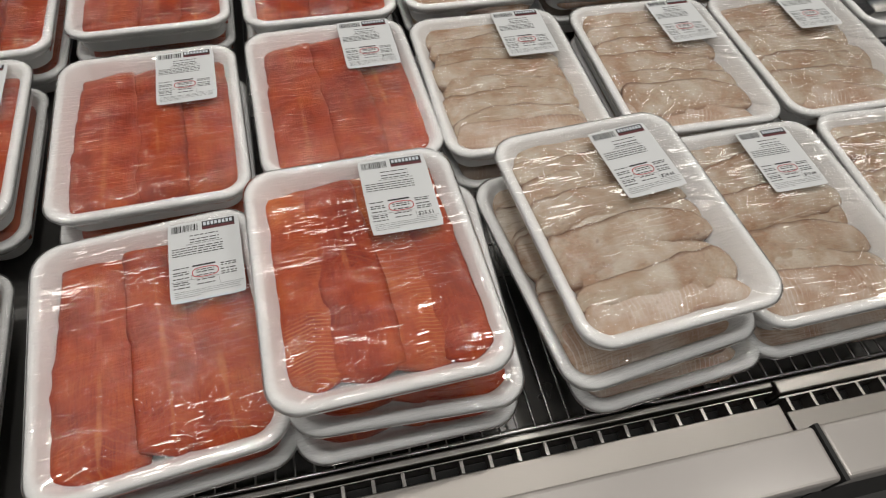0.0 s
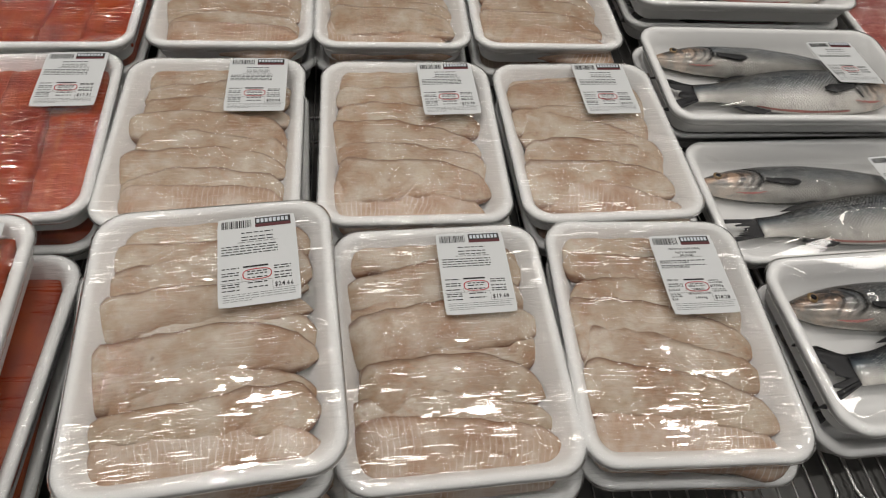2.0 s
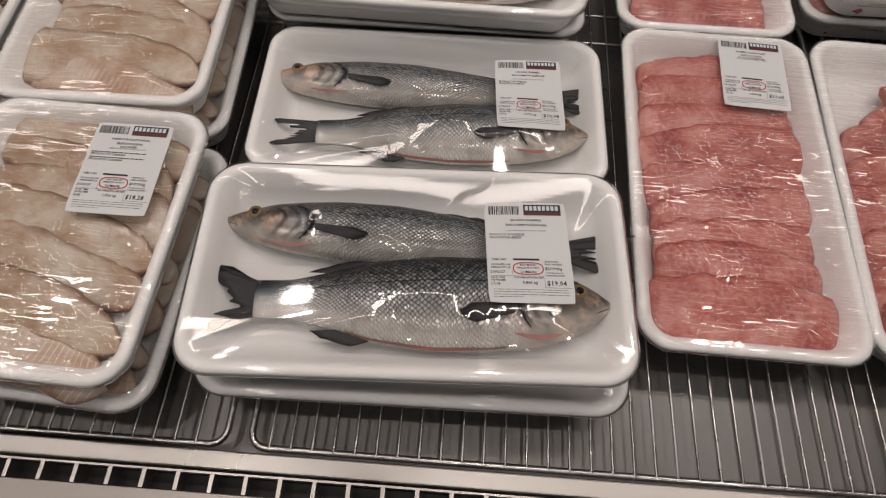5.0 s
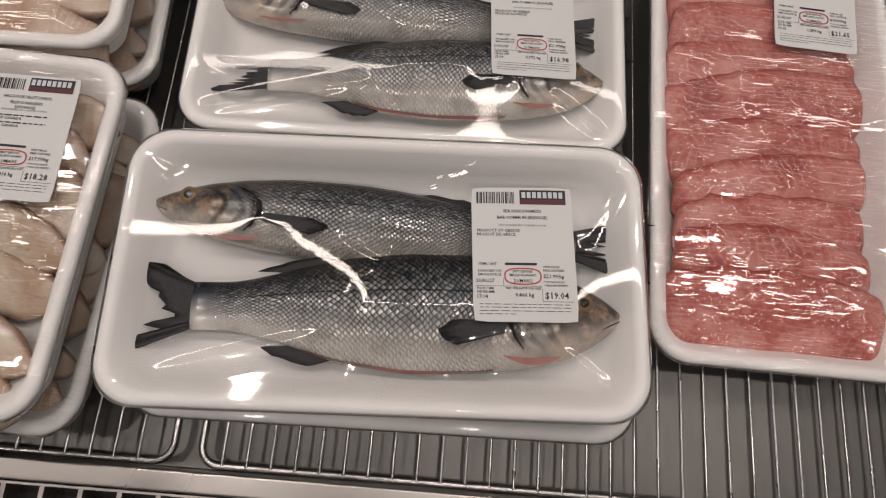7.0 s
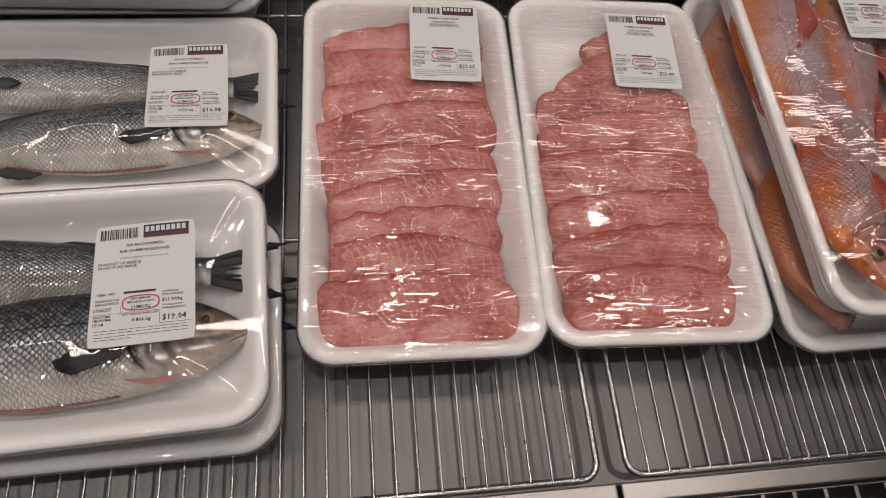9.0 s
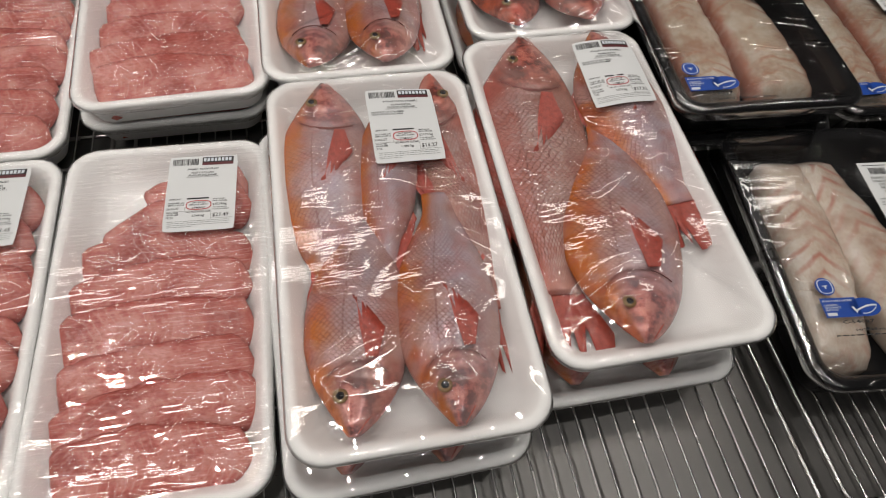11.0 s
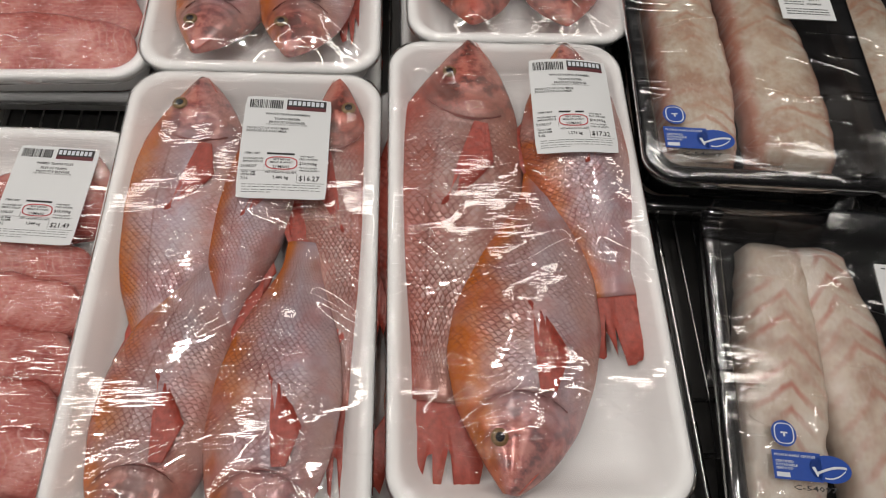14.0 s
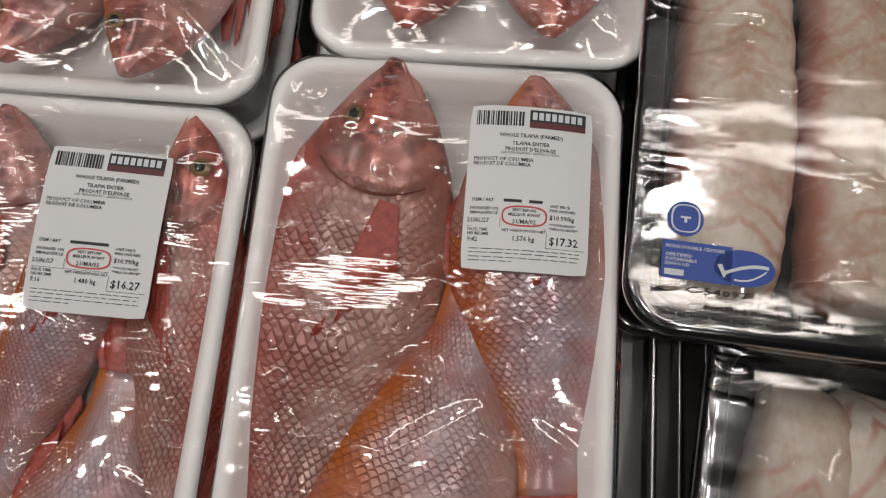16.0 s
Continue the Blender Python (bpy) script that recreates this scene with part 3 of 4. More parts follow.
def label_place(drape, lx, ly, turn):
    """From label coordinates to the film; the paper is stiff, so it follows the film only broadly."""
    c, s = math.cos(radians(turn)), math.sin(radians(turn))
    us, vs = np.meshgrid(np.linspace(-LW / 2, LW / 2, 9), np.linspace(-LH / 2, LH / 2, 11))
    X, Y = lx + us * c - vs * s, ly + us * s + vs * c
    Z = drape.at(X, Y)
    A = np.stack([np.ones(us.size), us.ravel(), vs.ravel(), us.ravel() ** 2, vs.ravel() ** 2, us.ravel() * vs.ravel()], 1)
    k = np.linalg.lstsq(A, Z.ravel(), rcond=None)[0]
    gap = max(0.0, float((Z.ravel() - A @ k).max()))

    def place(u, v, lift):
        z = k[0] + k[1] * u + k[2] * v + k[3] * u * u + k[4] * v * v + k[5] * u * v
        return (lx + u * c - v * s, ly + u * s + v * c, float(z) + gap + lift)

    return place


def price_label(parent, drape, lx, ly, turn, words, price, unit, weight, when, clear=True, seed=0):
    place = label_place(drape, lx, ly, turn)
    rnd = random.Random(seed)
    us, vs = 8, 10
    out, faces = [], []
    for j in range(vs + 1):
        for i in range(us + 1):
            u, v = (i / us - 0.5) * LW, (j / vs - 0.5) * LH
            if abs(i / us - 0.5) == 0.5 and abs(j / vs - 0.5) == 0.5:
                u, v = u * 0.975, v * 0.982
            out.append((u, v))
    n = (us + 1)
    top = [place(u, v, 0.0006) for u, v in out]
    low = [place(u, v, 0.0003) for u, v in out]
    m = len(top)
    for j in range(vs):
        for i in range(us):
            a = j * n + i
            faces.append((a, a + 1, a + n + 1, a + n))
            faces.append((m + a, m + a + n, m + a + n + 1, m + a + 1))
    paper = mesh_object("price_label", top + low, faces, PAPER, parent, "white paper price label with black print")
    L = 0.00085
    p = Print()
    x = 0.05
    while x < 0.43:
        w = rnd.choice((0.006, 0.006, 0.012, 0.018))
        p.rect(x, 0.035, x + w, 0.125)
        x += w + rnd.choice((0.007, 0.007, 0.013))
    tagged(p.lay("barcode", place, L, INK, paper), kind="stuff")
    p = Print()
    p.rect(0.48, 0.02, 0.94, 0.095, 6)
    p.lay("brand_bar", place, L, INK, paper, "black brand bar with pale block letters")
    p = Print()
    p.rect(0.48, 0.095, 0.94, 0.132, 6)
    p.lay("brand_stripe", place, L, BAR_RED, paper, "dark red stripe")
    p = Print()
    for k in range(8):
        p.rect(0.5 + k * 0.053, 0.036, 0.5 + k * 0.053 + 0.038, 0.083)
    tagged(p.lay("brand_mark", place, L + 0.0003, PRINT_WHITE, paper), kind="stuff")
    p = Print()
    heads, origin = words
    for k, line in enumerate(heads):
        y = 0.195 + 0.036 * k + (0.014 if k else 0)
        if line and clear:
            p.text(line, 0.5, y, 0.024, 0.56, True)
        else:
            p.bars(0.3, 0.7, y, 0.017, rnd)
    for k, line in enumerate(origin):
        if line and clear:
            p.text(line, 0.05, 0.345 + 0.03 * k, 0.023, 0.5)
        else:
            p.bars(0.05, 0.75, 0.345 + 0.03 * k, 0.017, rnd)
    if clear:
        p.text("ITEM / ART", 0.06, 0.595, 0.02, 0.22)
        p.text("PACKAGED ON", 0.05, 0.645, 0.018, 0.22)
        p.text("EMPAQUETE LE", 0.05, 0.672, 0.018, 0.23)
        p.text("21/AL/27", 0.03, 0.72, 0.026, 0.23)
        p.text("BEST BEFORE", 0.48, 0.648, 0.018, 0.24, True)
        p.text("MEILLEUR AVANT", 0.48, 0.675, 0.018, 0.28, True)
        p.text("21/MA/02", 0.48, 0.72, 0.026, 0.24, True)
        p.text("UNIT PRICE", 0.68, 0.612, 0.017, 0.2)
        p.text("PRIX UNITAIRE", 0.68, 0.638, 0.017, 0.22)
        p.text(unit, 0.68, 0.685, 0.028, 0.23)
        p.text("**TOTAL PRICE**", 0.68, 0.722, 0.015, 0.24)
        p.text("**PRIX DE VENTE**", 0.68, 0.746, 0.015, 0.26)
        p.text("PACK TIME", 0.04, 0.772, 0.018, 0.17)
        p.text("HEURE EMB", 0.04, 0.797, 0.018, 0.17)
        p.text(when, 0.04, 0.835, 0.027, 0.14)
        p.text("NET WEIGHT/POIDS NET", 0.31, 0.77, 0.017, 0.36)
        p.text(weight, 0.4, 0.822, 0.029, 0.24)
    else:
        for y in (0.595, 0.645, 0.672, 0.72, 0.772, 0.797, 0.835):
            p.bars(0.05, 0.26, y, 0.018, rnd)
        for y in (0.648, 0.675, 0.715, 0.77, 0.82):
            p.bars(0.36, 0.6, y, 0.018, rnd)
        for y in (0.612, 0.638, 0.685, 0.72, 0.746):
            p.bars(0.69, 0.9, y, 0.018, rnd)
    if price:
        p.text(price, 0.685, 0.833, 0.047, 0.29)
    p.rect(0.03, 0.745, 0.66, 0.7475)
    p.rect(0.29, 0.69, 0.293, 0.745)
    p.rect(0.66, 0.765, 0.663, 0.855)
    p.rect(0.66, 0.853, 0.97, 0.8555)
    p.rect(0.31, 0.576, 0.62, 0.594)
    for y in (0.878, 0.9, 0.925, 0.947):
        p.bars(0.06, 0.93 if y != 0.947 else 0.4, y, 0.0065, rnd)
    tagged(p.lay("print", place, L, INK, paper), kind="stuff")
    p = Print()
    if clear:
        p.text("KEEP REFRIGERATED / GARDER AU FROID", 0.5, 0.3, 0.014, 0.55, True)
    else:
        p.bars(0.25, 0.75, 0.305, 0.013, rnd)
    tagged(p.lay("grey_print", place, L, INK_GREY, paper), kind="stuff")
    p = Print()
    p.ring(0.48, 0.675, 0.18, 0.062, 0.012)
    p.lay("date_ring", place, L + 0.0002, INK_RED, paper, "red ring round the date")
    return paper


# ---- packages ----
W1, L1 = 0.181, 0.225
W2, L2 = 0.176, 0.326
W3, L3 = 0.183, 0.347
WB, LB = 0.312, 0.166
H = 0.034
DECK = 0.85

WORDS = {
    "salmon": (("", "", ""), ("", "", "", "")),
    "haddock": (("HADDOCK FILLET (WILD)", "FILET D'AIGLEFIN", "(SAUVAGE)"), ("", "PRODUCT OF CANADA", "", "PRODUIT DU CANADA")),
    "bass": (("SEA BASS (FARMED)", "BAR COMMUN (ELEVAGE)"), ("PRODUCT OF GREECE", "PRODUIT DE GRECE")),
    "fillet": (("FARMED TILAPIA FILLET", "FILET DE TILAPIA", "PRODUIT D'ELEVAGE"), ()),
    "tilapia": (("WHOLE TILAPIA (FARMED)", "TILAPIA ENTIER", "PRODUIT D'ELEVAGE"), ("PRODUCT OF COLUMBIA", "PRODUIT DE COLUMBIA")),
}


def package(name, text, category, group, m):
    ob = new(name)
    ob.empty_display_size = 0.05
    ob.matrix_world = m
    return tagged(ob, text, category, group)


def lay_strip(parent, drape, name, spine, widths, thick, mat, seed, label="", flat=0.3, tilt=0.0, edge=0.5):
    v, f, uv = slab(spine, widths, thick, seed, flat, tilt=tilt, edge=edge)
    fine, _, _ = slab(np.stack([np.interp(np.linspace(0, 1, 70), np.linspace(0, 1, len(spine)), np.array(spine)[:, k]) for k in range(3)], 1), np.interp(np.linspace(0, 1, 70), np.linspace(0, 1, len(spine)), widths), np.interp(np.linspace(0, 1, 70), np.linspace(0, 1, len(spine)), thick), seed, flat, 32, tilt=tilt, edge=edge)
    drape.add(fine)
    return mesh_object(name, v, f, mat, parent, label, uv)


def salmon_package(m, seed, group="salmon packages", striped=False, label=(0.03, 0.062, 0), price="", lanes=()):
    rnd = random.Random(seed)
    root = package("salmon_package", "orange salmon fillets film-wrapped on a white foam tray", "fish package", group, m)
    tray_mesh("foam_tray", W1, L1, H, FOAM, root)
    d = Drape(W1, L1, H)
    lanes = lanes or (((-0.045, 0.034), (0.004, 0.027), (0.046, 0.037)) if not striped else ((-0.056, 0.024), (-0.02, 0.028), (0.026, 0.03), (0.058, 0.021)))
    for k, (x, w) in enumerate(lanes):
        n = 26
        s = np.linspace(0, 1, n)
        y0, y1 = -0.1 + rnd.uniform(0, 0.008), 0.105 - rnd.uniform(0, 0.006)
        lean = rnd.uniform(-0.006, 0.006)
        spine = np.stack([x + lean * (s - 0.5) + 0.003 * np.sin(s * 3 + k), y0 + (y1 - y0) * s, np.full(n, 0.011 + 0.003 * (k % 2))], 1)
        widths = w * strip_profile(n, 0.14, 0.08, 0.6) * (1 + 0.02 * np.sin(s * 5 + 2 * k))
        thick = (0.0115 + rnd.uniform(-0.0015, 0.0015)) * strip_profile(n, 0.3, 0.3, 0.4)
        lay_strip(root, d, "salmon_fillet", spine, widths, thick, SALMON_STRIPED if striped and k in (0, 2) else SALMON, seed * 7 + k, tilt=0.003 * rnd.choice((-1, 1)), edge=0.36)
    d.stretch().mesh(root, FILM, folds=((0.03, -0.085, 0.082, -0.104, 0.0012, 0.004), (-0.05, -0.09, -0.083, -0.106, 0.001, 0.004)))
    if label:
        price_label(root, d, *label, WORDS["salmon"], price, "", "", "", False, seed)
    return root


def haddock_package(m, seed, group="white fillet packages", count=7, label=(0.035, 0.06, 0), price="", weight="1.016 kg", clear=False, slope=-4):
    rnd = random.Random(seed)
    root = package("white_fillet_package", "pale beige white-fish fillets film-wrapped on a white foam tray", "fish package", group, m)
    tray_mesh("foam_tray", W1, L1, H, FOAM, root)
    d = Drape(W1, L1, H)
    count += 1
    for k in range(count):
        n = 26
        s = np.linspace(0, 1, n)
        yc = 0.082 - 0.17 * k / (count - 1)
        half = 0.079 + rnd.uniform(-0.006, 0.002)
        xc = rnd.uniform(-0.006, 0.004)
        sl = math.tan(radians(slope + rnd.uniform(-7, 5)))
        bend = rnd.uniform(0.003, 0.011)
        spine = np.stack([xc + half * (2 * s - 1), yc + sl * half * (2 * s - 1) + bend * np.sin(s * math.pi) - 0.002 + 0.003 * np.sin(s * 6 + 2 * k), np.full(n, 0.013) + 0.003 * (k % 2)], 1)
        widths = (0.185 / count + rnd.uniform(-0.003, 0.006)) * strip_profile(n, 0.3, 0.6, rnd.uniform(0.2, 0.9)) * (1.12 - 0.5 * (s if rnd.random() < 0.65 else 1 - s) ** 1.5 + 0.07 * np.sin(s * 7 + 3 * k))
        thick = (0.0082 + rnd.uniform(-0.0015, 0.002)) * strip_profile(n, 0.4, 0.7, 0.5)
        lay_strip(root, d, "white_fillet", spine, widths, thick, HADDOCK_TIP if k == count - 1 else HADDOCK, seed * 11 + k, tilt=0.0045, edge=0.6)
    d.stretch().mesh(root, FILM, folds=((0.04, -0.08, 0.082, -0.104, 0.0014, 0.004), (0.05, 0.0, 0.085, -0.012, 0.0012, 0.003)))
    if label:
        price_label(root, d, *label, WORDS["haddock"], price, "$17.99/kg", weight, "8:34", clear, seed)
    return root


def fillet_package(m, seed, label=(0.036, 0.11, -3), price="$21.65", weight="1.354 kg", clear=True, group="pink fillet packages", cut=False):
    rnd = random.Random(seed)
    root = package("pink_fillet_package", "pink tilapia fillets film-wrapped on a long white foam tray", "fish package", group, m)
    tray_mesh("foam_tray", W2, L2, H, FOAM, root)
    d = Drape(W2, L2, H)
    count = 8 + seed % 2
    for k in range(count):
        n = 26
        s = np.linspace(0, 1, n)
        yc = 0.112 - 0.24 * k / (count - 1)
        half = 0.073 + rnd.uniform(-0.008, 0.004)
        if cut and k < 2:
            half = 0.04 + 0.018 * k
        xc = rnd.uniform(-0.005, 0.003) + (0.03 - 0.014 * k if cut and k < 2 else 0)
        sl = math.tan(radians(rnd.uniform(-4, 11) + (14 if cut and k < 2 else 0)))
        bend = rnd.uniform(0.004, 0.012)
        spine = np.stack([xc + half * (2 * s - 1), yc + sl * half * (2 * s - 1) + bend * np.sin(s * math.pi) - 0.004, np.full(n, 0.013) + 0.002 * (k % 2)], 1)
        widths = (0.026 + rnd.uniform(-0.003, 0.005)) * strip_profile(n, 0.3, 0.5, rnd.uniform(0.2, 0.9))
        thick = (0.0105 + rnd.uniform(-0.0015, 0.002)) * strip_profile(n, 0.3, 0.4, 0.5)
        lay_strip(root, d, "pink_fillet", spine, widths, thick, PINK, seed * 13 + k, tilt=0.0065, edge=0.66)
    d.stretch().mesh(root, FILM, folds=((0.04, -0.13, 0.078, -0.152, 0.0014, 0.004), (-0.05, -0.135, -0.08, -0.153, 0.0012, 0.004), (0.05, 0.02, 0.082, 0.03, 0.0012, 0.003)))
    if label:
        price_label(root, d, *label, WORDS["fillet"], price, "$15.99/kg", weight, "10:12", clear, seed)
    return root


def fish(parent, drape, name, head, tail, depth, thick, z, skin, fin, flip=1, seed=0, tailspan=1.0, bassy=True):
    """A whole fish on its side from head to tail; flip: +1 the back lies to the left of head>tail."""
    head, tail = Vector((*head, 0)), Vector((*tail, 0))
    ax = (tail - head)
    length = ax.length
    ax.normalize()
    side = Vector((-ax.y, ax.x, 0)) * flip
    n = 60
    s = np.linspace(0, 1, n)
    at_s = [0, 0.03, 0.1, 0.2, 0.34, 0.5, 0.66, 0.8, 0.9, 1.0]
    if bassy:
        top = np.interp(s, at_s, [0.06, 0.26, 0.54, 0.8, 0.97, 1.0, 0.85, 0.59, 0.41, 0.4])
        bot = np.interp(s, at_s, [0.1, 0.36, 0.66, 0.88, 1.0, 1.02, 0.88, 0.56, 0.4, 0.4])
    else:
        top = np.interp(s, at_s, [0.07, 0.2, 0.46, 0.78, 1.02, 1.06, 0.9, 0.6, 0.37, 0.38])
        bot = np.interp(s, at_s, [0.12, 0.31, 0.57, 0.82, 0.98, 1.0, 0.84, 0.54, 0.35, 0.36])
    ease = np.array([0.25, 0.5, 0.25])
    for _ in range(4):
        top[1:-1] = np.convolve(top, ease, "valid")
        bot[1:-1] = np.convolve(bot, ease, "valid")
    th = np.interp(s, [0, 0.04, 0.15, 0.3, 0.5, 0.7, 0.88, 1.0], [0.2, 0.45, 0.85, 1.0, 1.0, 0.78, 0.4, 0.22]) * thick
    turns = 32
    verts, uvs = [], []
    nose = 0.0 if bassy else 0.015 * np.clip(1 - s / 0.3, 0, 1) ** 1.4
    raised = s * 0 + nose

    def ring(i, count):
        out = []
        for k in range(count):
            a = 2 * math.pi * k / count
            c, q = math.cos(a), math.sin(a)
            w = (top if c > 0 else bot)[i] * depth / 2 * c
            sg = 0.265 - 0.1 * (c + 0.12) ** 2
            dent = 1.05 if s[i] < sg else 1 - 0.12 * math.exp(-((s[i] - sg) / 0.025) ** 2)
            dent -= 0.06 * math.exp(-((s[i] - sg + 0.07) / 0.008) ** 2)
            zz = z + thick * 0.45 + th[i] * (q * dent if q > 0 else 0.45 * q) * (1 - 0.1 * abs(c)) + raised[i]
            p = head + ax * (s[i] * length) + side * w
            out.append((p.x, p.y, zz))
        return out

    for i in range(n):
        verts += ring(i, turns)
        uvs += [(s[i], 0.5 - 0.5 * math.cos(2 * math.pi * k / turns)) for k in range(turns)]
    faces = []
    for i in range(n - 1):
        for k in range(turns):
            a, b = i * turns + k, i * turns + (k + 1) % turns
            f = (a, b, b + turns, a + turns)
            faces.append(f if flip > 0 else f[::-1])
    e0, e1 = tuple(range(turns)), tuple(range((n - 1) * turns, n * turns))
    faces += [e0[::-1], e1] if flip > 0 else [e0, e1[::-1]]
    body = mesh_object(name, verts, faces, skin, parent, "", uvs)
    drape.add(np.array(verts))
    mids = (np.array(verts[:-turns]) + np.array(verts[turns:])) / 2
    drape.add(mids)

    def fan(fname, root_a, root_b, rays, zc, mat=fin, label=""):
        """A fin: a thin ribbed web between a base line and ray tips."""
        vs, fs = [], []
        m = len(rays)
        for k, tip in enumerate(rays):
            r = k / (m - 1)
            base = root_a.lerp(root_b, r)
            for j in range(4):
                g = j / 3
                p = base.lerp(tip, g)
                rib = 0.0006 if k % 2 else -0.0003
                vs.append((p.x, p.y, zc + rib * (1 - g * 0.4) + 0.0012 * (1 - g)))
        low = [(x, y, q - 0.0009) for x, y, q in vs]
        o = len(vs)
        for k in range(m - 1):
            for j in range(3):
                a = k * 4 + j
                fs += [(a, a + 1, a + 5, a + 4), (o + a, o + a + 4, o + a + 5, o + a + 1)]
        for k in range(m - 1):
            fs.append((k * 4 + 3, o + k * 4 + 3, o + k * 4 + 7, k * 4 + 7))
        mesh_object(fname, vs + low, fs, mat, body, label)
        drape.add(np.array(vs))

    rnd = random.Random(seed)
    mid = z + thick * 0.45
    end = head + ax * (length * 0.985)
    spread = depth * (0.46 if bassy else 0.44) * tailspan
    rays = []
    cuts = [rnd.randrange(2, 23) for _ in range(7)]
    for k in range(25):
        r = k / 24 * 2 - 1
        fork = (0.085 + 0.135 * abs(r) ** 1.3 if bassy else 0.24 - 0.04 * abs(r)) * length * (1 + rnd.uniform(-0.1, 0.05) - (0.42 if k in cuts else 0) - (0.25 if abs(r) == 1 else 0))
        rays.append(end + ax * fork + side * (spread * r * 0.9))
    fan("tail_fin", end + side * (-depth * 0.17), end + side * (depth * 0.17), rays, mid)
    # dorsal and anal fins along the outline
    for fname, s0, s1, sg, tall in (("dorsal_fin", 0.34, 0.58, 1, 0.07), ("dorsal_fin", 0.6, 0.78, 1, 0.09), ("anal_fin", 0.66, 0.76, -1, 0.1)):
        ra = head + ax * (length * s0) + side * (sg * depth / 2 * float(np.interp(s0, s, top if sg > 0 else bot)) * 0.94)
        rb = head + ax * (length * s1) + side * (sg * depth / 2 * float(np.interp(s1, s, top if sg > 0 else bot)) * 0.94)
        rr = []
        for k in range(9):
            r = k / 8
            base = ra.lerp(rb, r)
            rr.append(base + side * (sg * depth * tall * math.sin(math.pi * (0.25 + 0.7 * r)) * rnd.uniform(0.6, 1.0)) + ax * (length * (0.05 + 0.03 * r)))
        fan(fname, ra, rb, rr, mid)
    # leaf-shaped pectoral fin folded back along the flank
    pa = head + ax * (length * 0.275) - side * (depth * 0.1)
    pb = head + ax * (length * 0.28) - side * (depth * 0.2)
    rr = []
    for k in range(11):
        r = k / 10
        if bassy:
            reach = 0.15 * (0.45 + 0.55 * math.sin(math.pi * (0.2 + 0.62 * r))) * rnd.uniform(0.93, 1.0)
            rr.append(head + ax * (length * (0.28 + reach)) - side * (depth * (0.1 + 0.2 * r)))
        else:
            reach = 0.26 * (1 - 0.55 * r ** 1.3) * rnd.uniform(0.95, 1.0)
            rr.append(head + ax * (length * (0.28 + reach)) - side * (depth * (-0.06 + 0.32 * r)))
    fan("pectoral_fin", pa, pb, rr, z + thick * 1.42)
    if bassy and flip < 0:
        # the opened belly: a red seam along the lower edge
        vs = []
        for k in range(25):
            r = k / 24
            u0 = 0.3 + 0.44 * r
            w0 = float(np.interp(u0, s, bot)) * depth / 2
            wide = 0.0006 * math.sin(math.pi * (0.06 + 0.88 * r)) * (1 + 0.5 * math.sin(9 * r + seed))
            for j in (-1, 1):
                p = head + ax * (length * u0) - side * (w0 * 0.985 + j * wide)
                vs.append((p.x, p.y, mid + float(np.interp(u0, s, th)) * (0.14 - 0.06 * j) + 0.0009))
        mesh_object("belly_seam", vs, [(2 * k, 2 * k + 1, 2 * k + 3, 2 * k + 2) for k in range(24)], SEAM, body, "red raw belly seam")
    # gill cover, mouth, eye
    vs, fs = [], []
    for k in range(13):
        c = 0.62 - 1.3 * k / 12
        sg = 0.265 - 0.1 * (c + 0.12) ** 2
        w = float(np.interp(sg, s, top if c > 0 else bot)) * depth / 2 * c
        hz = z + thick * 0.45 + float(np.interp(sg, s, th)) * math.sqrt(1 - c * c) * 1.03 * (1 - 0.1 * abs(c)) + float(np.interp(sg, s, raised))
        for j in range(2):
            p = head + ax * (length * (sg + (0.009 if bassy else 0.004) * j * math.sin(math.pi * (k + 0.5) / 13))) + side * w
            vs.append((p.x, p.y, hz + (0.0006 if j == 0 else -0.0012)))
    fs = [(2 * k, 2 * k + 1, 2 * k + 3, 2 * k + 2) for k in range(12)]
    mesh_object("gill_edge", vs, fs, BASS_FIN if bassy else SEAM, body, "")
    vs = []
    for k in range(7):
        r = k / 6
        for j in (-1, 1):
            p = head + ax * (length * (0.004 + 0.06 * r)) - side * (depth * (0.05 + 0.1 * r + 0.005 * j))
            vs.append((p.x, p.y, z + thick * 0.45 + float(np.interp(0.004 + 0.07 * r, s, th)) * (0.9 - 0.3 * r) + 0.0006 + float(np.interp(0.004 + 0.06 * r, s, raised))))
    mesh_object("mouth", vs, [(2 * k, 2 * k + 1, 2 * k + 3, 2 * k + 2) for k in range(6)], BASS_FIN if bassy else TILAPIA_FIN, body)
    if bassy:
        vs = []
        for k in range(9):
            r = k / 8
            for j in (-1, 1):
                p = head + ax * (length * (0.15 + 0.13 * r)) - side * (depth * (0.36 + 0.04 * math.sin(r * 3.1) + 0.028 * j * math.sin(0.2 + r * 2.8)))
                vs.append((p.x, p.y, z + thick * 0.45 + float(np.interp(0.15 + 0.13 * r, s, th)) * 0.55 + 0.0012 + 0.0006 * (k % 2)))
        mesh_object("gill_flap", vs, [(2 * k, 2 * k + 1, 2 * k + 3, 2 * k + 2) for k in range(8)], GILL, body, "red gill flesh")
    eye_s = 0.095 if bassy else 0.13
    ep = head + ax * (length * eye_s) + side * (depth * (0.07 if bassy else 0.11))
    ez = z + thick * 0.45 + float(np.interp(eye_s, s, th)) * 1.04 + float(np.interp(eye_s, s, raised))
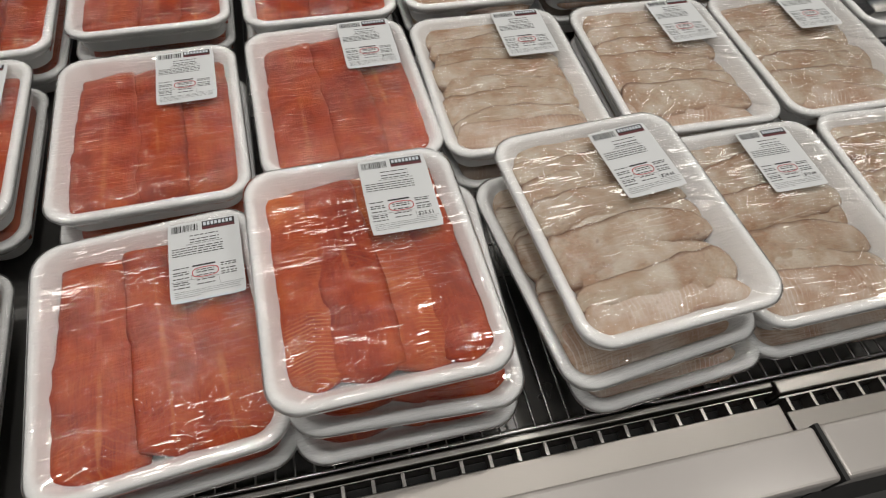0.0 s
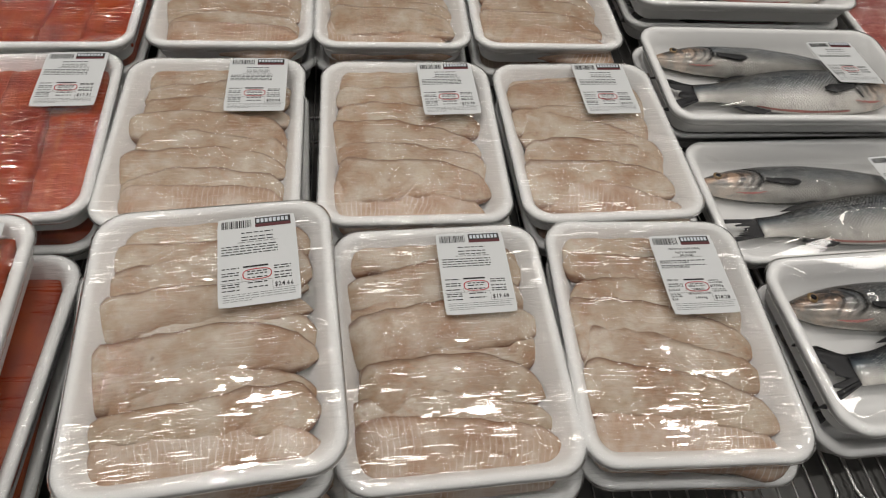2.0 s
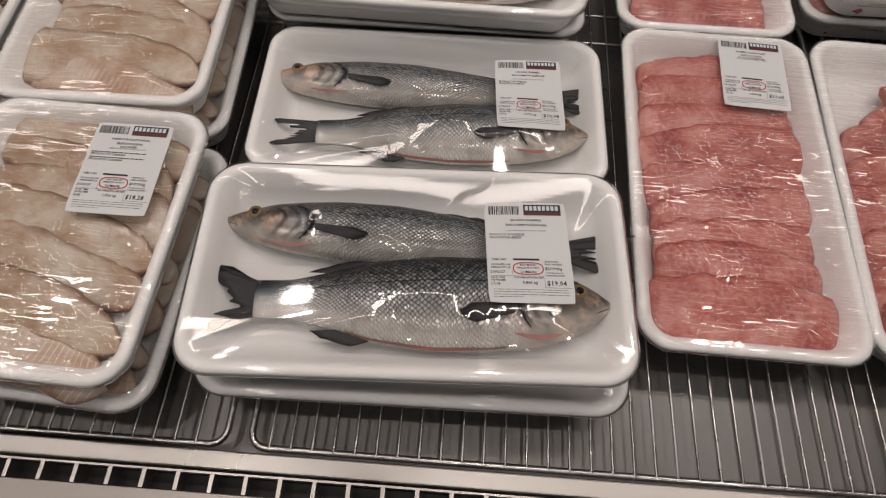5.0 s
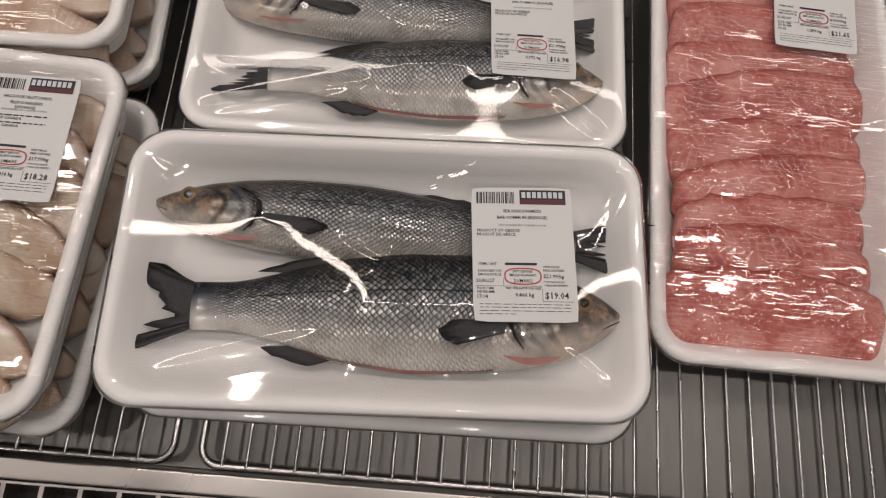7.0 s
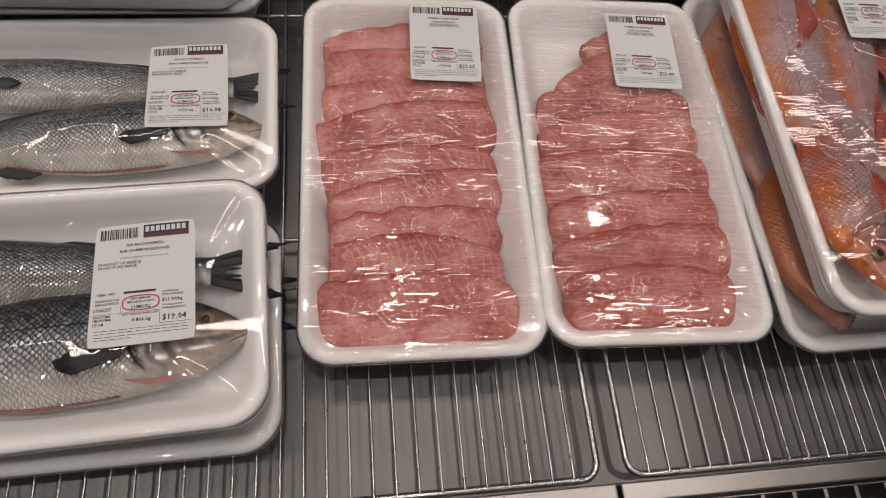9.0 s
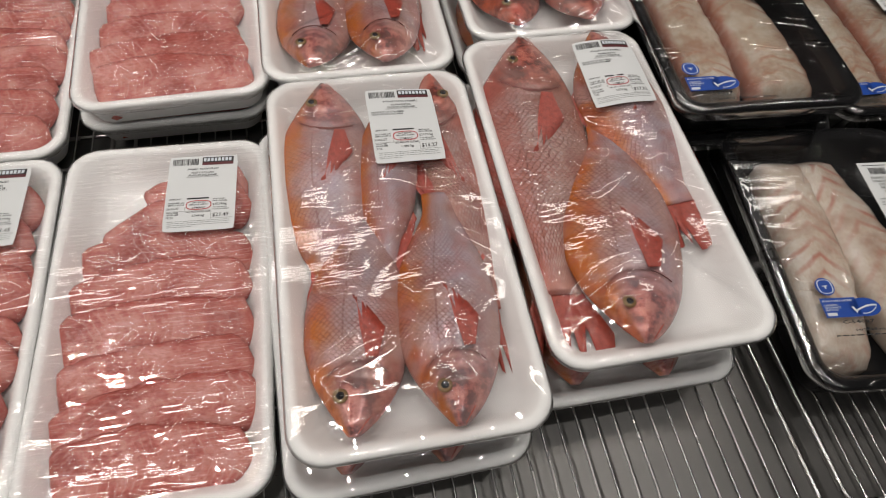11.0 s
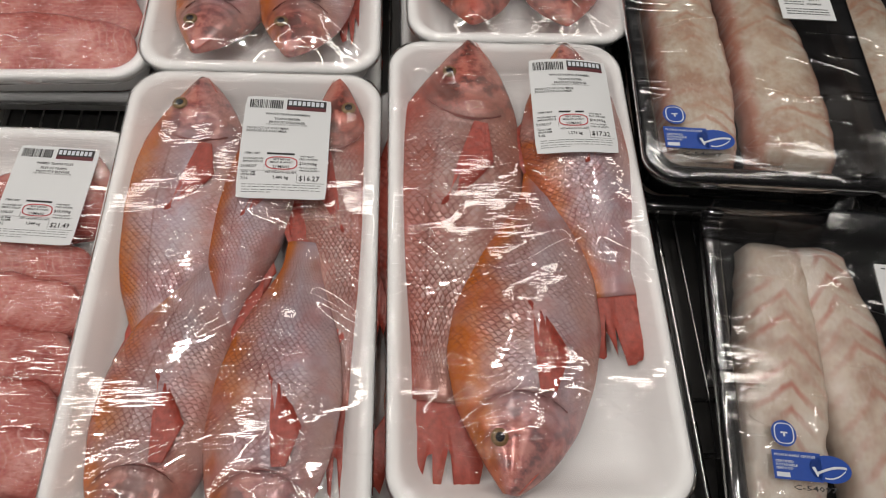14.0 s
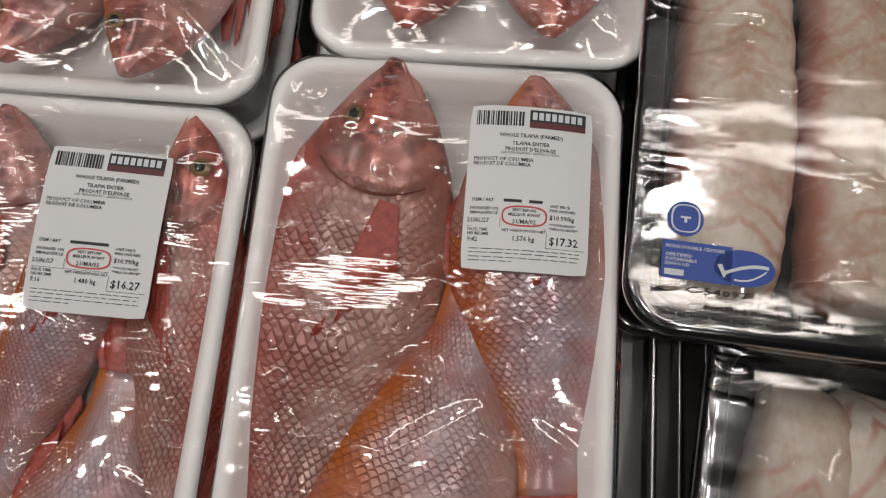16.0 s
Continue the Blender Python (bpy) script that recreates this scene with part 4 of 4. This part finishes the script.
    for en, er, eh, em in (("eye", 0.0053, 0.0014, EYE_RING), ("pupil", 0.0036, 0.002, EYE)):
        vs = [(ep.x + er * math.cos(a) * math.cos(b), ep.y + er * math.sin(a) * math.cos(b), ez + eh * math.sin(b)) for b in (0, 0.5, 1.0) for a in np.linspace(0, 2 * math.pi, 14, endpoint=False)]
        fs = [(i * 14 + k, i * 14 + (k + 1) % 14, (i + 1) * 14 + (k + 1) % 14, (i + 1) * 14 + k) for i in range(2) for k in range(14)] + [tuple(range(28, 42))]
        mesh_object(en, vs, fs, em, body)
        drape.add(np.array(vs))
    return body


def bass_package(m, seed, label=(0.083, 0.011, 2), price="$19.04", weight="0.866 kg", clear=True, low=0.0):
    root = package("sea_bass_package", "two silver sea bass film-wrapped on a white foam tray", "fish package", "sea bass packages", m)
    tray_mesh("foam_tray", WB, LB, H, FOAM, root)
    d = Drape(WB, LB, H)
    fish(root, d, "sea_bass", (-0.144 - 0.008 * low, 0.04 - 0.008 * low), (0.118, 0.023), 0.05, 0.019, 0.007, BASS, BASS_FIN, 1, seed)
    fish(root, d, "sea_bass", (0.143, -0.021), (-0.11 + 0.01 * low, -0.024 - 0.007 * low), 0.072 - 0.008 * low, 0.021, 0.009, BASS, BASS_FIN, -1, seed + 1, 1.0 - 0.45 * low)
    d.stretch().mesh(root, TAUT_FILM, folds=((-0.025, -0.04, -0.142, -0.072, 0.0016, 0.0055), (0.1, -0.042, 0.142, -0.074, 0.0016, 0.0045), (0.118, 0.018, 0.146, 0.07, 0.0015, 0.005), (-0.12, 0.055, -0.145, 0.07, 0.001, 0.004), (-0.025, 0.02, 0.0, 0.006, 0.0006, 0.0025)))
    if label:
        price_label(root, d, *label, WORDS["bass"], price, "$21.99/kg", weight, "17:14", clear, seed)
    return root


def tilapia_package(m, seed, layout, label, price="$16.27", weight="1.480 kg", when="7:16", clear=True):
    root = package("whole_tilapia_package", "whole red tilapia film-wrapped on a long white foam tray" if not any(f[8] == 2 for f in layout) else "whole red tilapia, one blotched black, film-wrapped on white foam", "fish package", "whole tilapia packages", m)
    tray_mesh("foam_tray", W3, L3, H, FOAM, root)
    d = Drape(W3, L3, H)
    for k, (hx, hy, tx, ty, dep, th, z, flip, red) in enumerate(layout):
        fish(root, d, "tilapia", (hx, hy), (tx, ty), dep, th, z, (TILAPIA, TILAPIA_RED, TILAPIA_MOTTLED)[int(red)], TILAPIA_FIN, flip, seed + k, 0.9, bassy=False)
    d.stretch().mesh(root, LOOSE_FILM, folds=((0.025, -0.1, 0.085, -0.163, 0.0028, 0.006), (-0.07, -0.12, -0.01, -0.095, 0.002, 0.004), (0.05, 0.15, 0.085, 0.163, 0.0018, 0.005), (-0.06, 0.15, -0.085, 0.164, 0.0018, 0.005), (0.05, -0.005, 0.088, -0.03, 0.0016, 0.004), (0.0, 0.06, 0.035, 0.045, 0.0014, 0.004), (-0.02, -0.03, 0.03, 0.0, 0.0014, 0.005)))
    if label:
        price_label(root, d, *label, WORDS["tilapia"], price, "$10.99/kg", weight, when, clear, seed)
    return root


def cod_package(m, seed, chevron=0):
    """Black tray under a clear printed lid film, two pale loins."""
    w, l, h = 0.19, 0.27, 0.045
    root = package("cod_loin_package", "two pale cod loins in a glossy black tray under clear film", "fish package", "cod loin packages", m)
    tray_mesh("black_tray", w, l, h, BLACK_TRAY, root, 0.009, 0.012, 0.024, "glossy black plastic tray", True)
    d = Drape(w, l, h)
    for k, (x, wd, lean) in enumerate(((-0.045, 0.029, -0.012 * chevron), (0.024 - 0.01 * chevron, 0.032, 0.016 * chevron))):
        n = 34
        s = np.linspace(0, 1, n)
        spine = np.stack([x + lean * (1 - 2 * s) + 0.004 * np.sin(s * 3 + k), -0.116 + 0.23 * s, np.full(n, 0.008)], 1)
        widths = wd * strip_profile(n, 0.14, 0.3, 0.3) * (0.96 + 0.1 * np.sin(s * 4 + k))
        thick = 0.025 * strip_profile(n, 0.35, 0.5, 0.5)
        lay_strip(root, d, "cod_loin", spine, widths, thick, COD_CHEVRON if chevron else COD, seed + k, edge=0.42)
    d.stretch(0.024).mesh(root, LID_FILM, 0.024)

    px, py = 0.014 * chevron, 0.036 * chevron

    def on_film(cx, cy):
        def place(u, v, lift):
            return (cx + u, cy + v, float(d.at(cx + u, cy + v)) + lift)
        return place
    # blue round seal
    p = Print()
    k0 = 28
    p.v = [(0.5 + 0.5 * math.cos(2 * math.pi * k / k0), 0.5 + 0.5 * math.sin(2 * math.pi * k / k0)) for k in range(k0)]
    p.f = [tuple(range(k0))[::-1]]
    seal = p.lay("seal", on_film(-0.07 + px, -0.081 + py), 0.0005, PRINT_BLUE, root, "round blue seal", 0.017, 0.017)
    p = Print()
    p.ring(0.5, 0.5, 0.4, 0.4, 0.05)
    p.rect(0.36, 0.44, 0.64, 0.5)
    p.rect(0.46, 0.5, 0.54, 0.62)
    p.lay("seal_mark", on_film(-0.07 + px, -0.081 + py), 0.0008, PRINT_WHITE, seal, "", 0.017, 0.017)
    p = Print()
    p.rect(0, 0, 0.62, 1, 8)
    k = len(p.v)
    p.v += [(0.73 + 0.27 * math.cos(2 * math.pi * i / 28), 0.52 + 0.48 * math.sin(2 * math.pi * i / 28)) for i in range(28)]
    p.f.append(tuple(range(k, k + 28))[::-1])
    wide, tall = 0.052, 0.018
    pl = on_film(-0.054 + px, -0.101 + py)
    badge = p.lay("badge", pl, 0.0005, PRINT_BLUE, root, "blue badge with a white fish-shaped tick", wide, tall)
    p = Print()
    p.text("CERTIFIED", 0.03, 0.42, 0.09, 0.24)
    p.text("SUSTAINABLE", 0.03, 0.54, 0.09, 0.28)
    p.text("SEAFOOD", 0.03, 0.66, 0.09, 0.22)
    p.text("PECHE DURABLE CERTIFIEE", 0.03, 0.2, 0.09, 0.52)
    p.rect(0.03, 0.76, 0.2, 0.92)
    k = len(p.v)
    for i in range(15):
        a = i / 14
        y = 0.72 - 0.5 * math.sin(a * 1.5) + 0.24 * a
        p.v += [(0.54 + 0.4 * a, y - 0.05), (0.54 + 0.4 * a, y + 0.04)]
    p.f += [(k + 2 * i + 1, k + 2 * i + 3, k + 2 * i + 2, k + 2 * i) for i in range(14)]
    k = len(p.v)
    p.v += [(0.49, 0.5), (0.53, 0.47), (0.57, 0.74), (0.55, 0.84)]
    p.f.append((k + 3, k + 2, k + 1, k))
    k = len(p.v)
    for i in range(11):
        a = i / 10
        p.v += [(0.64 + 0.28 * a, 0.84 + 0.04 * math.sin(a * 3) - 0.3 * a * a - 0.02), (0.64 + 0.28 * a, 0.84 + 0.04 * math.sin(a * 3) - 0.3 * a * a + 0.03)]
    p.f += [(k + 2 * i + 1, k + 2 * i + 3, k + 2 * i + 2, k + 2 * i) for i in range(10)]
    p.lay("badge_mark", pl, 0.0008, PRINT_WHITE, badge, "", wide, tall)
    p = Print()
    rnd = random.Random(seed)
    p.text("C-54097", 0.12, 0.3, 0.2, 0.34)
    p.text("certified sustainable fishery", 0.22, 0.72, 0.16, 0.75)
    p.bars(0.0, 1.0, 0.98, 0.1, rnd)
    p.lay("print", on_film(-0.036 + px, -0.119 + py), 0.0005, INK, root, "small black print", 0.085, 0.016)
    # paper label on the film
    place = label_place(d, 0.056, 0.055, 1)
    q = Print()
    lw, lh = 0.045, 0.066
    q.rect(0, 0, 1, 1, 8)
    paper = q.lay("price_label", place, 0.0005, PAPER, root, "white paper price label with black print", lw, lh)
    q = Print()
    x = 0.2
    while x < 0.58:
        g = rnd.choice((0.008, 0.008, 0.014, 0.02))
        q.rect(x, 0.1, x + g, 0.22)
        x += g + rnd.choice((0.008, 0.014))
    for i, line in enumerate(("ATLANTIC COD LOINS", "LONGE DE MORUE DE", "L'ATLANTIQUE", "WILD/SAUVAGE")):
        q.text(line, 0.5, 0.3 + 0.06 * i, 0.038, 0.85, True)
    q.text("Product of Iceland", 0.5, 0.54, 0.028, 0.6, True)
    q.text("Produit de l'Islande", 0.5, 0.585, 0.028, 0.66, True)
    q.text("0.924kg", 0.1, 0.67, 0.03, 0.3)
    q.text("$27.71", 0.58, 0.69, 0.045, 0.34)
    q.text("2021MA06", 0.52, 0.76, 0.035, 0.4)
    for y in (0.06, 0.72, 0.76, 0.84, 0.88, 0.92):
        q.bars(0.1, 0.48 if 0.7 < y < 0.8 else 0.9, y, 0.02, rnd)
    q.lay("print", place, 0.0008, INK, paper, "", lw, lh)
    return root


def at(x, y, layer, turn=0.0, tip=0.0, h=H):
    """A place on the deck: layer 0 rests on the wires."""
    return pose(x, y, DECK + 0.001 + layer * (h + 0.0025), tip, 0, turn)


def lift(base, x, y, layer, turn=0.0):
    return copy_thing(base, at(x, y, layer, turn))


# salmon
s_a = salmon_package(at(0.262, 0.552, 1, 6), 1, label=(0.048, 0.062, -3))
s_b = salmon_package(at(0.436, 0.566, 2, 2), 2, striped=True, label=(0.038, 0.062, -1), price="$25.51")
s_c = salmon_package(at(0.250, 0.795, 1, 2.5), 3, label=(0.038, 0.062, 0))
s_d = salmon_package(at(0.441, 0.814, 1, 2.5), 4, label=(0.045, 0.068, -1), price="$19.31")
s_plain = salmon_package(at(0.264, 0.549, 0, 5), 5, label=None)
for x, y, k, a in ((0.452, 0.557, 1, -2), (0.447, 0.551, 0, 1), (0.252, 0.786, 0, 1), (0.444, 0.808, 0, 0), (0.24, 1.062, 0, 1), (0.24, 1.06, 1, 2), (0.437, 1.053, 0, 0), (0.437, 1.05, 1, 1),
                   (0.042, 0.8, 0, 2), (0.05, 1.04, 0, 1), (0.045, 0.55, 0, 3), (0.05, 0.553, 1, 4)):
    lift(s_plain, x, y, k, a)
lift(s_c, 0.042, 0.802, 1, 2)
lift(s_d, 0.048, 1.036, 1, 2)

# white fish
h_a = haddock_package(at(0.663, 0.573, 2, 4.5), 21, label=(0.034, 0.055, 2), price="$24.66", count=8)
h_b = haddock_package(at(0.838, 0.573, 1, 1.5), 22, label=(0.03, 0.062, 0), price="$19.68", slope=3)
h_c = haddock_package(at(1.022, 0.575, 1, -2), 23, label=(0.036, 0.053, 2), price="$18.28", clear=True, count=6, slope=-9)
h_d = haddock_package(at(0.625, 0.808, 1, 0.5), 24, label=(0.042, 0.068, 0), price="$20.04")
h_e = haddock_package(at(0.822, 0.804, 1, 0), 25, label=(0.044, 0.067, 2), price="$15.78", count=6, slope=-5)
h_f = haddock_package(at(1.010, 0.803, 1, 1), 26, label=(0.032, 0.068, 0), price="$16.91", count=6, slope=-10)
h_plain = haddock_package(at(0.842, 0.562, 0, 2), 27, label=None)
for x, y, k, a in ((0.648, 0.56, 1, 7), (0.668, 0.55, 0, 5), (1.028, 0.569, 0, -3), (0.628, 0.8, 0, 2), (0.828, 0.798, 0, -1), (1.018, 0.797, 0, 2),
                   (0.63, 1.057, 0, 1), (0.812, 1.056, 0, -1), (0.998, 1.056, 0, 0)):
    lift(h_plain, x, y, k, a)
lift(h_d, 0.629, 1.055, 1, 0.5)
lift(h_e, 0.812, 1.056, 1, 0)
lift(h_f, 0.997, 1.057, 1, 0)

# sea bass
b_a = bass_package(at(1.287, 0.564, 1, 2.5), 41)
b_b = bass_package(at(1.286, 0.746, 0, 1), 43, label=(0.088, 0.009, 2), price="$16.98", weight="0.772 kg", low=1.0)
b_c = bass_package(at(1.266, 0.905, 1, -0.5), 45, price="", clear=False)
b_plain = bass_package(at(1.291, 0.556, 0, 1), 47, label=None)
lift(b_plain, 1.272, 0.919, 0, 0.5)
lift(b_plain, 1.285, 1.125, 0, 0)
lift(b_c, 1.285, 1.119, 1, -0.5)

# pink fillets
p_a = fillet_package(at(1.548, 0.69, 0, -1), 61, (0.032, 0.112, -2))
p_b = fillet_package(at(1.7255, 0.69, 0, -2), 62, (0.03, 0.103, -2), "$21.49", "1.344 kg", cut=True)
p_c = fillet_package(at(1.549, 1.018, 0, 0), 63, (0.036, 0.11, -2), "", clear=False)
p_d = fillet_package(at(1.738, 1.034, 1, 1.5), 64, (0.036, 0.11, -2), "", clear=False)
lift(p_c, 1.735, 1.043, 0, 0)

# whole tilapia: head x, y, tail x, y, depth, thickness, height, side of the back, red
LAY_A = ((-0.041, 0.166, -0.05, -0.045, 0.088, 0.02, 0.007, -1, False), (0.06, 0.172, 0.07, -0.075, 0.06, 0.017, 0.007, 1, True), (0.015, 0.14, -0.008, -0.03, 0.055, 0.017, 0.012, -1, False), (-0.049, -0.158, -0.018, 0.035, 0.078, 0.019, 0.01, 1, False), (0.022, -0.164, 0.045, 0.035, 0.078, 0.02, 0.014, 1, False))
LAY_B = ((-0.029, 0.174, -0.066, -0.105, 0.107, 0.02, 0.006, -1, True), (0.044, 0.166, 0.063, -0.038, 0.086, 0.02, 0.012, -1, False), (-0.022, -0.162, 0.026, 0.055, 0.098, 0.021, 0.012, 1, False))
t_a = tilapia_package(pose(1.916, 0.7, DECK + 0.046, 0, 0, -0.5), 81, LAY_A, (0.026, 0.102, 0))
t_b = tilapia_package(pose(2.106, 0.734, DECK + 0.046, 0, 0, 0), 82, LAY_B, (0.044, 0.104, 0), "$17.32", "1.576 kg", "9:42")
t_plain = tilapia_package(at(1.903, 0.688, 0, 1), 83, LAY_A, None)
lift(t_plain, 2.089, 0.722, 0, -0.5)
lift(t_plain, 1.915, 1.046, 0, 0)
copy_thing(t_plain, pose(1.916, 1.049, DECK + 0.046, 0, 0, 0))
lift(t_plain, 2.115, 1.077, 0, 0)
LAY_C = ((-0.04, -0.156, -0.02, 0.04, 0.08, 0.019, 0.01, 1, 2), (0.038, -0.158, 0.05, 0.03, 0.078, 0.02, 0.011, -1, True), (-0.035, 0.16, -0.045, -0.03, 0.08, 0.018, 0.007, -1, False))
tilapia_package(pose(2.118, 1.083, DECK + 0.046, 0, 0, 1), 84, LAY_C, None)

# cod loins
c_a = cod_package(at(2.298, 0.905, 1, -3, h=0.045), 101)
c_b = cod_package(at(2.337, 0.645, 0, -6.5), 102, 1)
lift(c_b, 2.297, 0.908, 0, -3)
lift(c_b, 2.555, 0.64, 0, -3)
lift(c_a, 2.51, 0.92, 0, -3)

# ---- the case ----
X0, X1 = -0.6, 3.2
YF = 0.439
case = tagged(new("display_case"), "open refrigerated fish case with steel front and black interior", "display case")
box("deck_pan", (X0, YF - 0.0005, DECK - 0.045), (X1, 1.32, DECK - 0.02), PAN, case, "grey steel pan under the wire racks")
box("back_panel", (X0, 1.32, DECK - 0.1), (X1, 1.36, 1.75), DARK_PANEL, case, "black back panel")
box("base", (X0, 0.42, 0.0), (X1, 1.36, DECK - 0.06), DARK_PANEL, case, "dark base")


def front_strip(x0, x1, ys, half=0.006, lip=0.013):
    """Steel lip, slotted air return and flange, from the wires outward."""
    box("front_lip", (x0, YF - 0.001 - lip, DECK - 0.03), (x1, YF - 0.001, DECK + 0.003), STEEL, case, "steel lip", 0.0015)
    box("lip_step", (x0, ys + half + 0.0005, DECK - 0.03), (x1, YF - 0.003 - lip, DECK - 0.002), STEEL, case, "", 0.001)
    # solid black box stands in for the unlit depth of the slots
    box("slot_void", (x0, ys - half, DECK - 0.05), (x1, ys + half, DECK - 0.02), SLOT_SHADE, case, "black box painted as the shade inside the air slots")
    box("flange", (x0, 0.392, DECK - 0.03), (x1, ys - half - 0.0005, DECK - 0.002), FLANGE_STEEL, case, "dull grey steel flange", 0.001)
    k = 0
    while x0 + 0.006 + k * 0.0245 < x1 - 0.003:
        x = x0 + 0.006 + k * 0.0245
        box("slot_bar", (x, ys - half - 0.0003, DECK - 0.02), (x + 0.003, ys + half + 0.0003, DECK - 0.0025), STEEL, case)
        k += 1


front_strip(X0, 0.778, 0.4232, 0.005, 0.006)
front_strip(0.781, 1.674, 0.416)
front_strip(1.677, X1, 0.416, 0.005)
for x0, x1 in ((X0, 0.792), (0.797, X1)):
    box("bumper", (x0, 0.345, DECK - 0.03), (x1, 0.392, DECK + 0.006), STEEL_PALE, case, "pale stainless bumper rail", 0.004)
    box("bumper_face", (x0, 0.347, DECK - 0.2), (x1, 0.357, DECK - 0.031), RUBBER, case, "black bumper face")
box("rail_gasket", (0.7925, 0.344, DECK - 0.03), (0.7965, 0.393, DECK + 0.007), RUBBER, case, "black rubber joint")


def wire_rack(x0, x1):
    root = tagged(new("wire_rack"), "chromed wire shelf rack lying on the case deck", "wire rack", "deck racks")
    root.location = (x0, YF - 0.0005, DECK)

    def rod(name, pts, r, sides=8):
        rings = []
        P = [Vector(p) for p in pts]
        for i, p in enumerate(P):
            t = (P[min(i + 1, len(P) - 1)] - P[max(i - 1, 0)]).normalized()
            u = t.orthogonal().normalized() if abs(t.z) > 0.9 else Vector((-t.y, t.x, 0)).normalized()
            w = t.cross(u)
            rings.append([tuple(p + u * (r * math.cos(2 * math.pi * k / sides)) + w * (r * math.sin(2 * math.pi * k / sides))) for k in range(sides)])
        v, f, n = ring_loft(rings)
        return mesh_object(name, v, f, WIRE, root)

    w = x1 - x0
    depth = 0.82
    c = 0.012
    path = [(0.004, depth, -0.003)] + [(0.004, c + 0.004, -0.003)] + [(0.004 + c - c * math.cos(a), 0.004 + c - c * math.sin(a), -0.003) for a in np.linspace(0.2, 1.57, 6)]
    path += [(w - 0.004 - c + c * math.sin(a), 0.004 + c - c * math.cos(a), -0.003) for a in np.linspace(0, 1.37, 6)] + [(w - 0.004, c + 0.004, -0.003), (w - 0.004, depth, -0.003)]
    rod("frame_rod", path, 0.0026)
    first = None
    k = 0
    while 0.019 + k * 0.0156 < w - 0.012:
        x = 0.019 + k * 0.0156
        if first is None:
            first = rod("wire", [(0, 0.004, -0.0011), (0, depth, -0.0011)], 0.0011, 6)
            first.location = (x, 0, 0)
        else:
            o = first.copy()
            scene.collection.objects.link(o)
            o.location = (x, 0, 0)
        k += 1
    for y in (0.16, 0.2, 0.43, 0.47, 0.7):
        rod("cross_rod", [(0.004, y, -0.0046), (w - 0.004, y, -0.0046)], 0.002)


for x0, x1 in ((0.146, 0.648), (0.652, 1.164), (1.174, 1.668), (1.682, 2.222), (2.236, 2.74)):
    wire_rack(x0, x1)

# ---- hall ----
tagged(box("floor", (-8, -8, -0.1), (10, 8, 0.0), FLOOR), "grey sealed concrete floor", "floor", kind="structure")
tagged(box("ceiling", (-8, -8, 7.0), (10, 8, 7.1), CEILING), "dark grey hall ceiling", "ceiling", kind="structure")
tagged(box("wall_north", (-8, 8, 0), (10, 8.1, 7), WALL), "grey hall wall", "wall", kind="structure")
tagged(box("wall_south", (-8, -8.1, 0), (10, -8, 7), WALL), "grey hall wall", "wall", kind="structure")
tagged(box("wall_east", (10, -8, 0), (10.1, 8, 7), WALL), "grey hall wall", "wall", kind="structure")
tagged(box("wall_west", (-8.1, -8, 0), (-8, 8, 7), WALL), "grey hall wall", "wall", kind="structure")
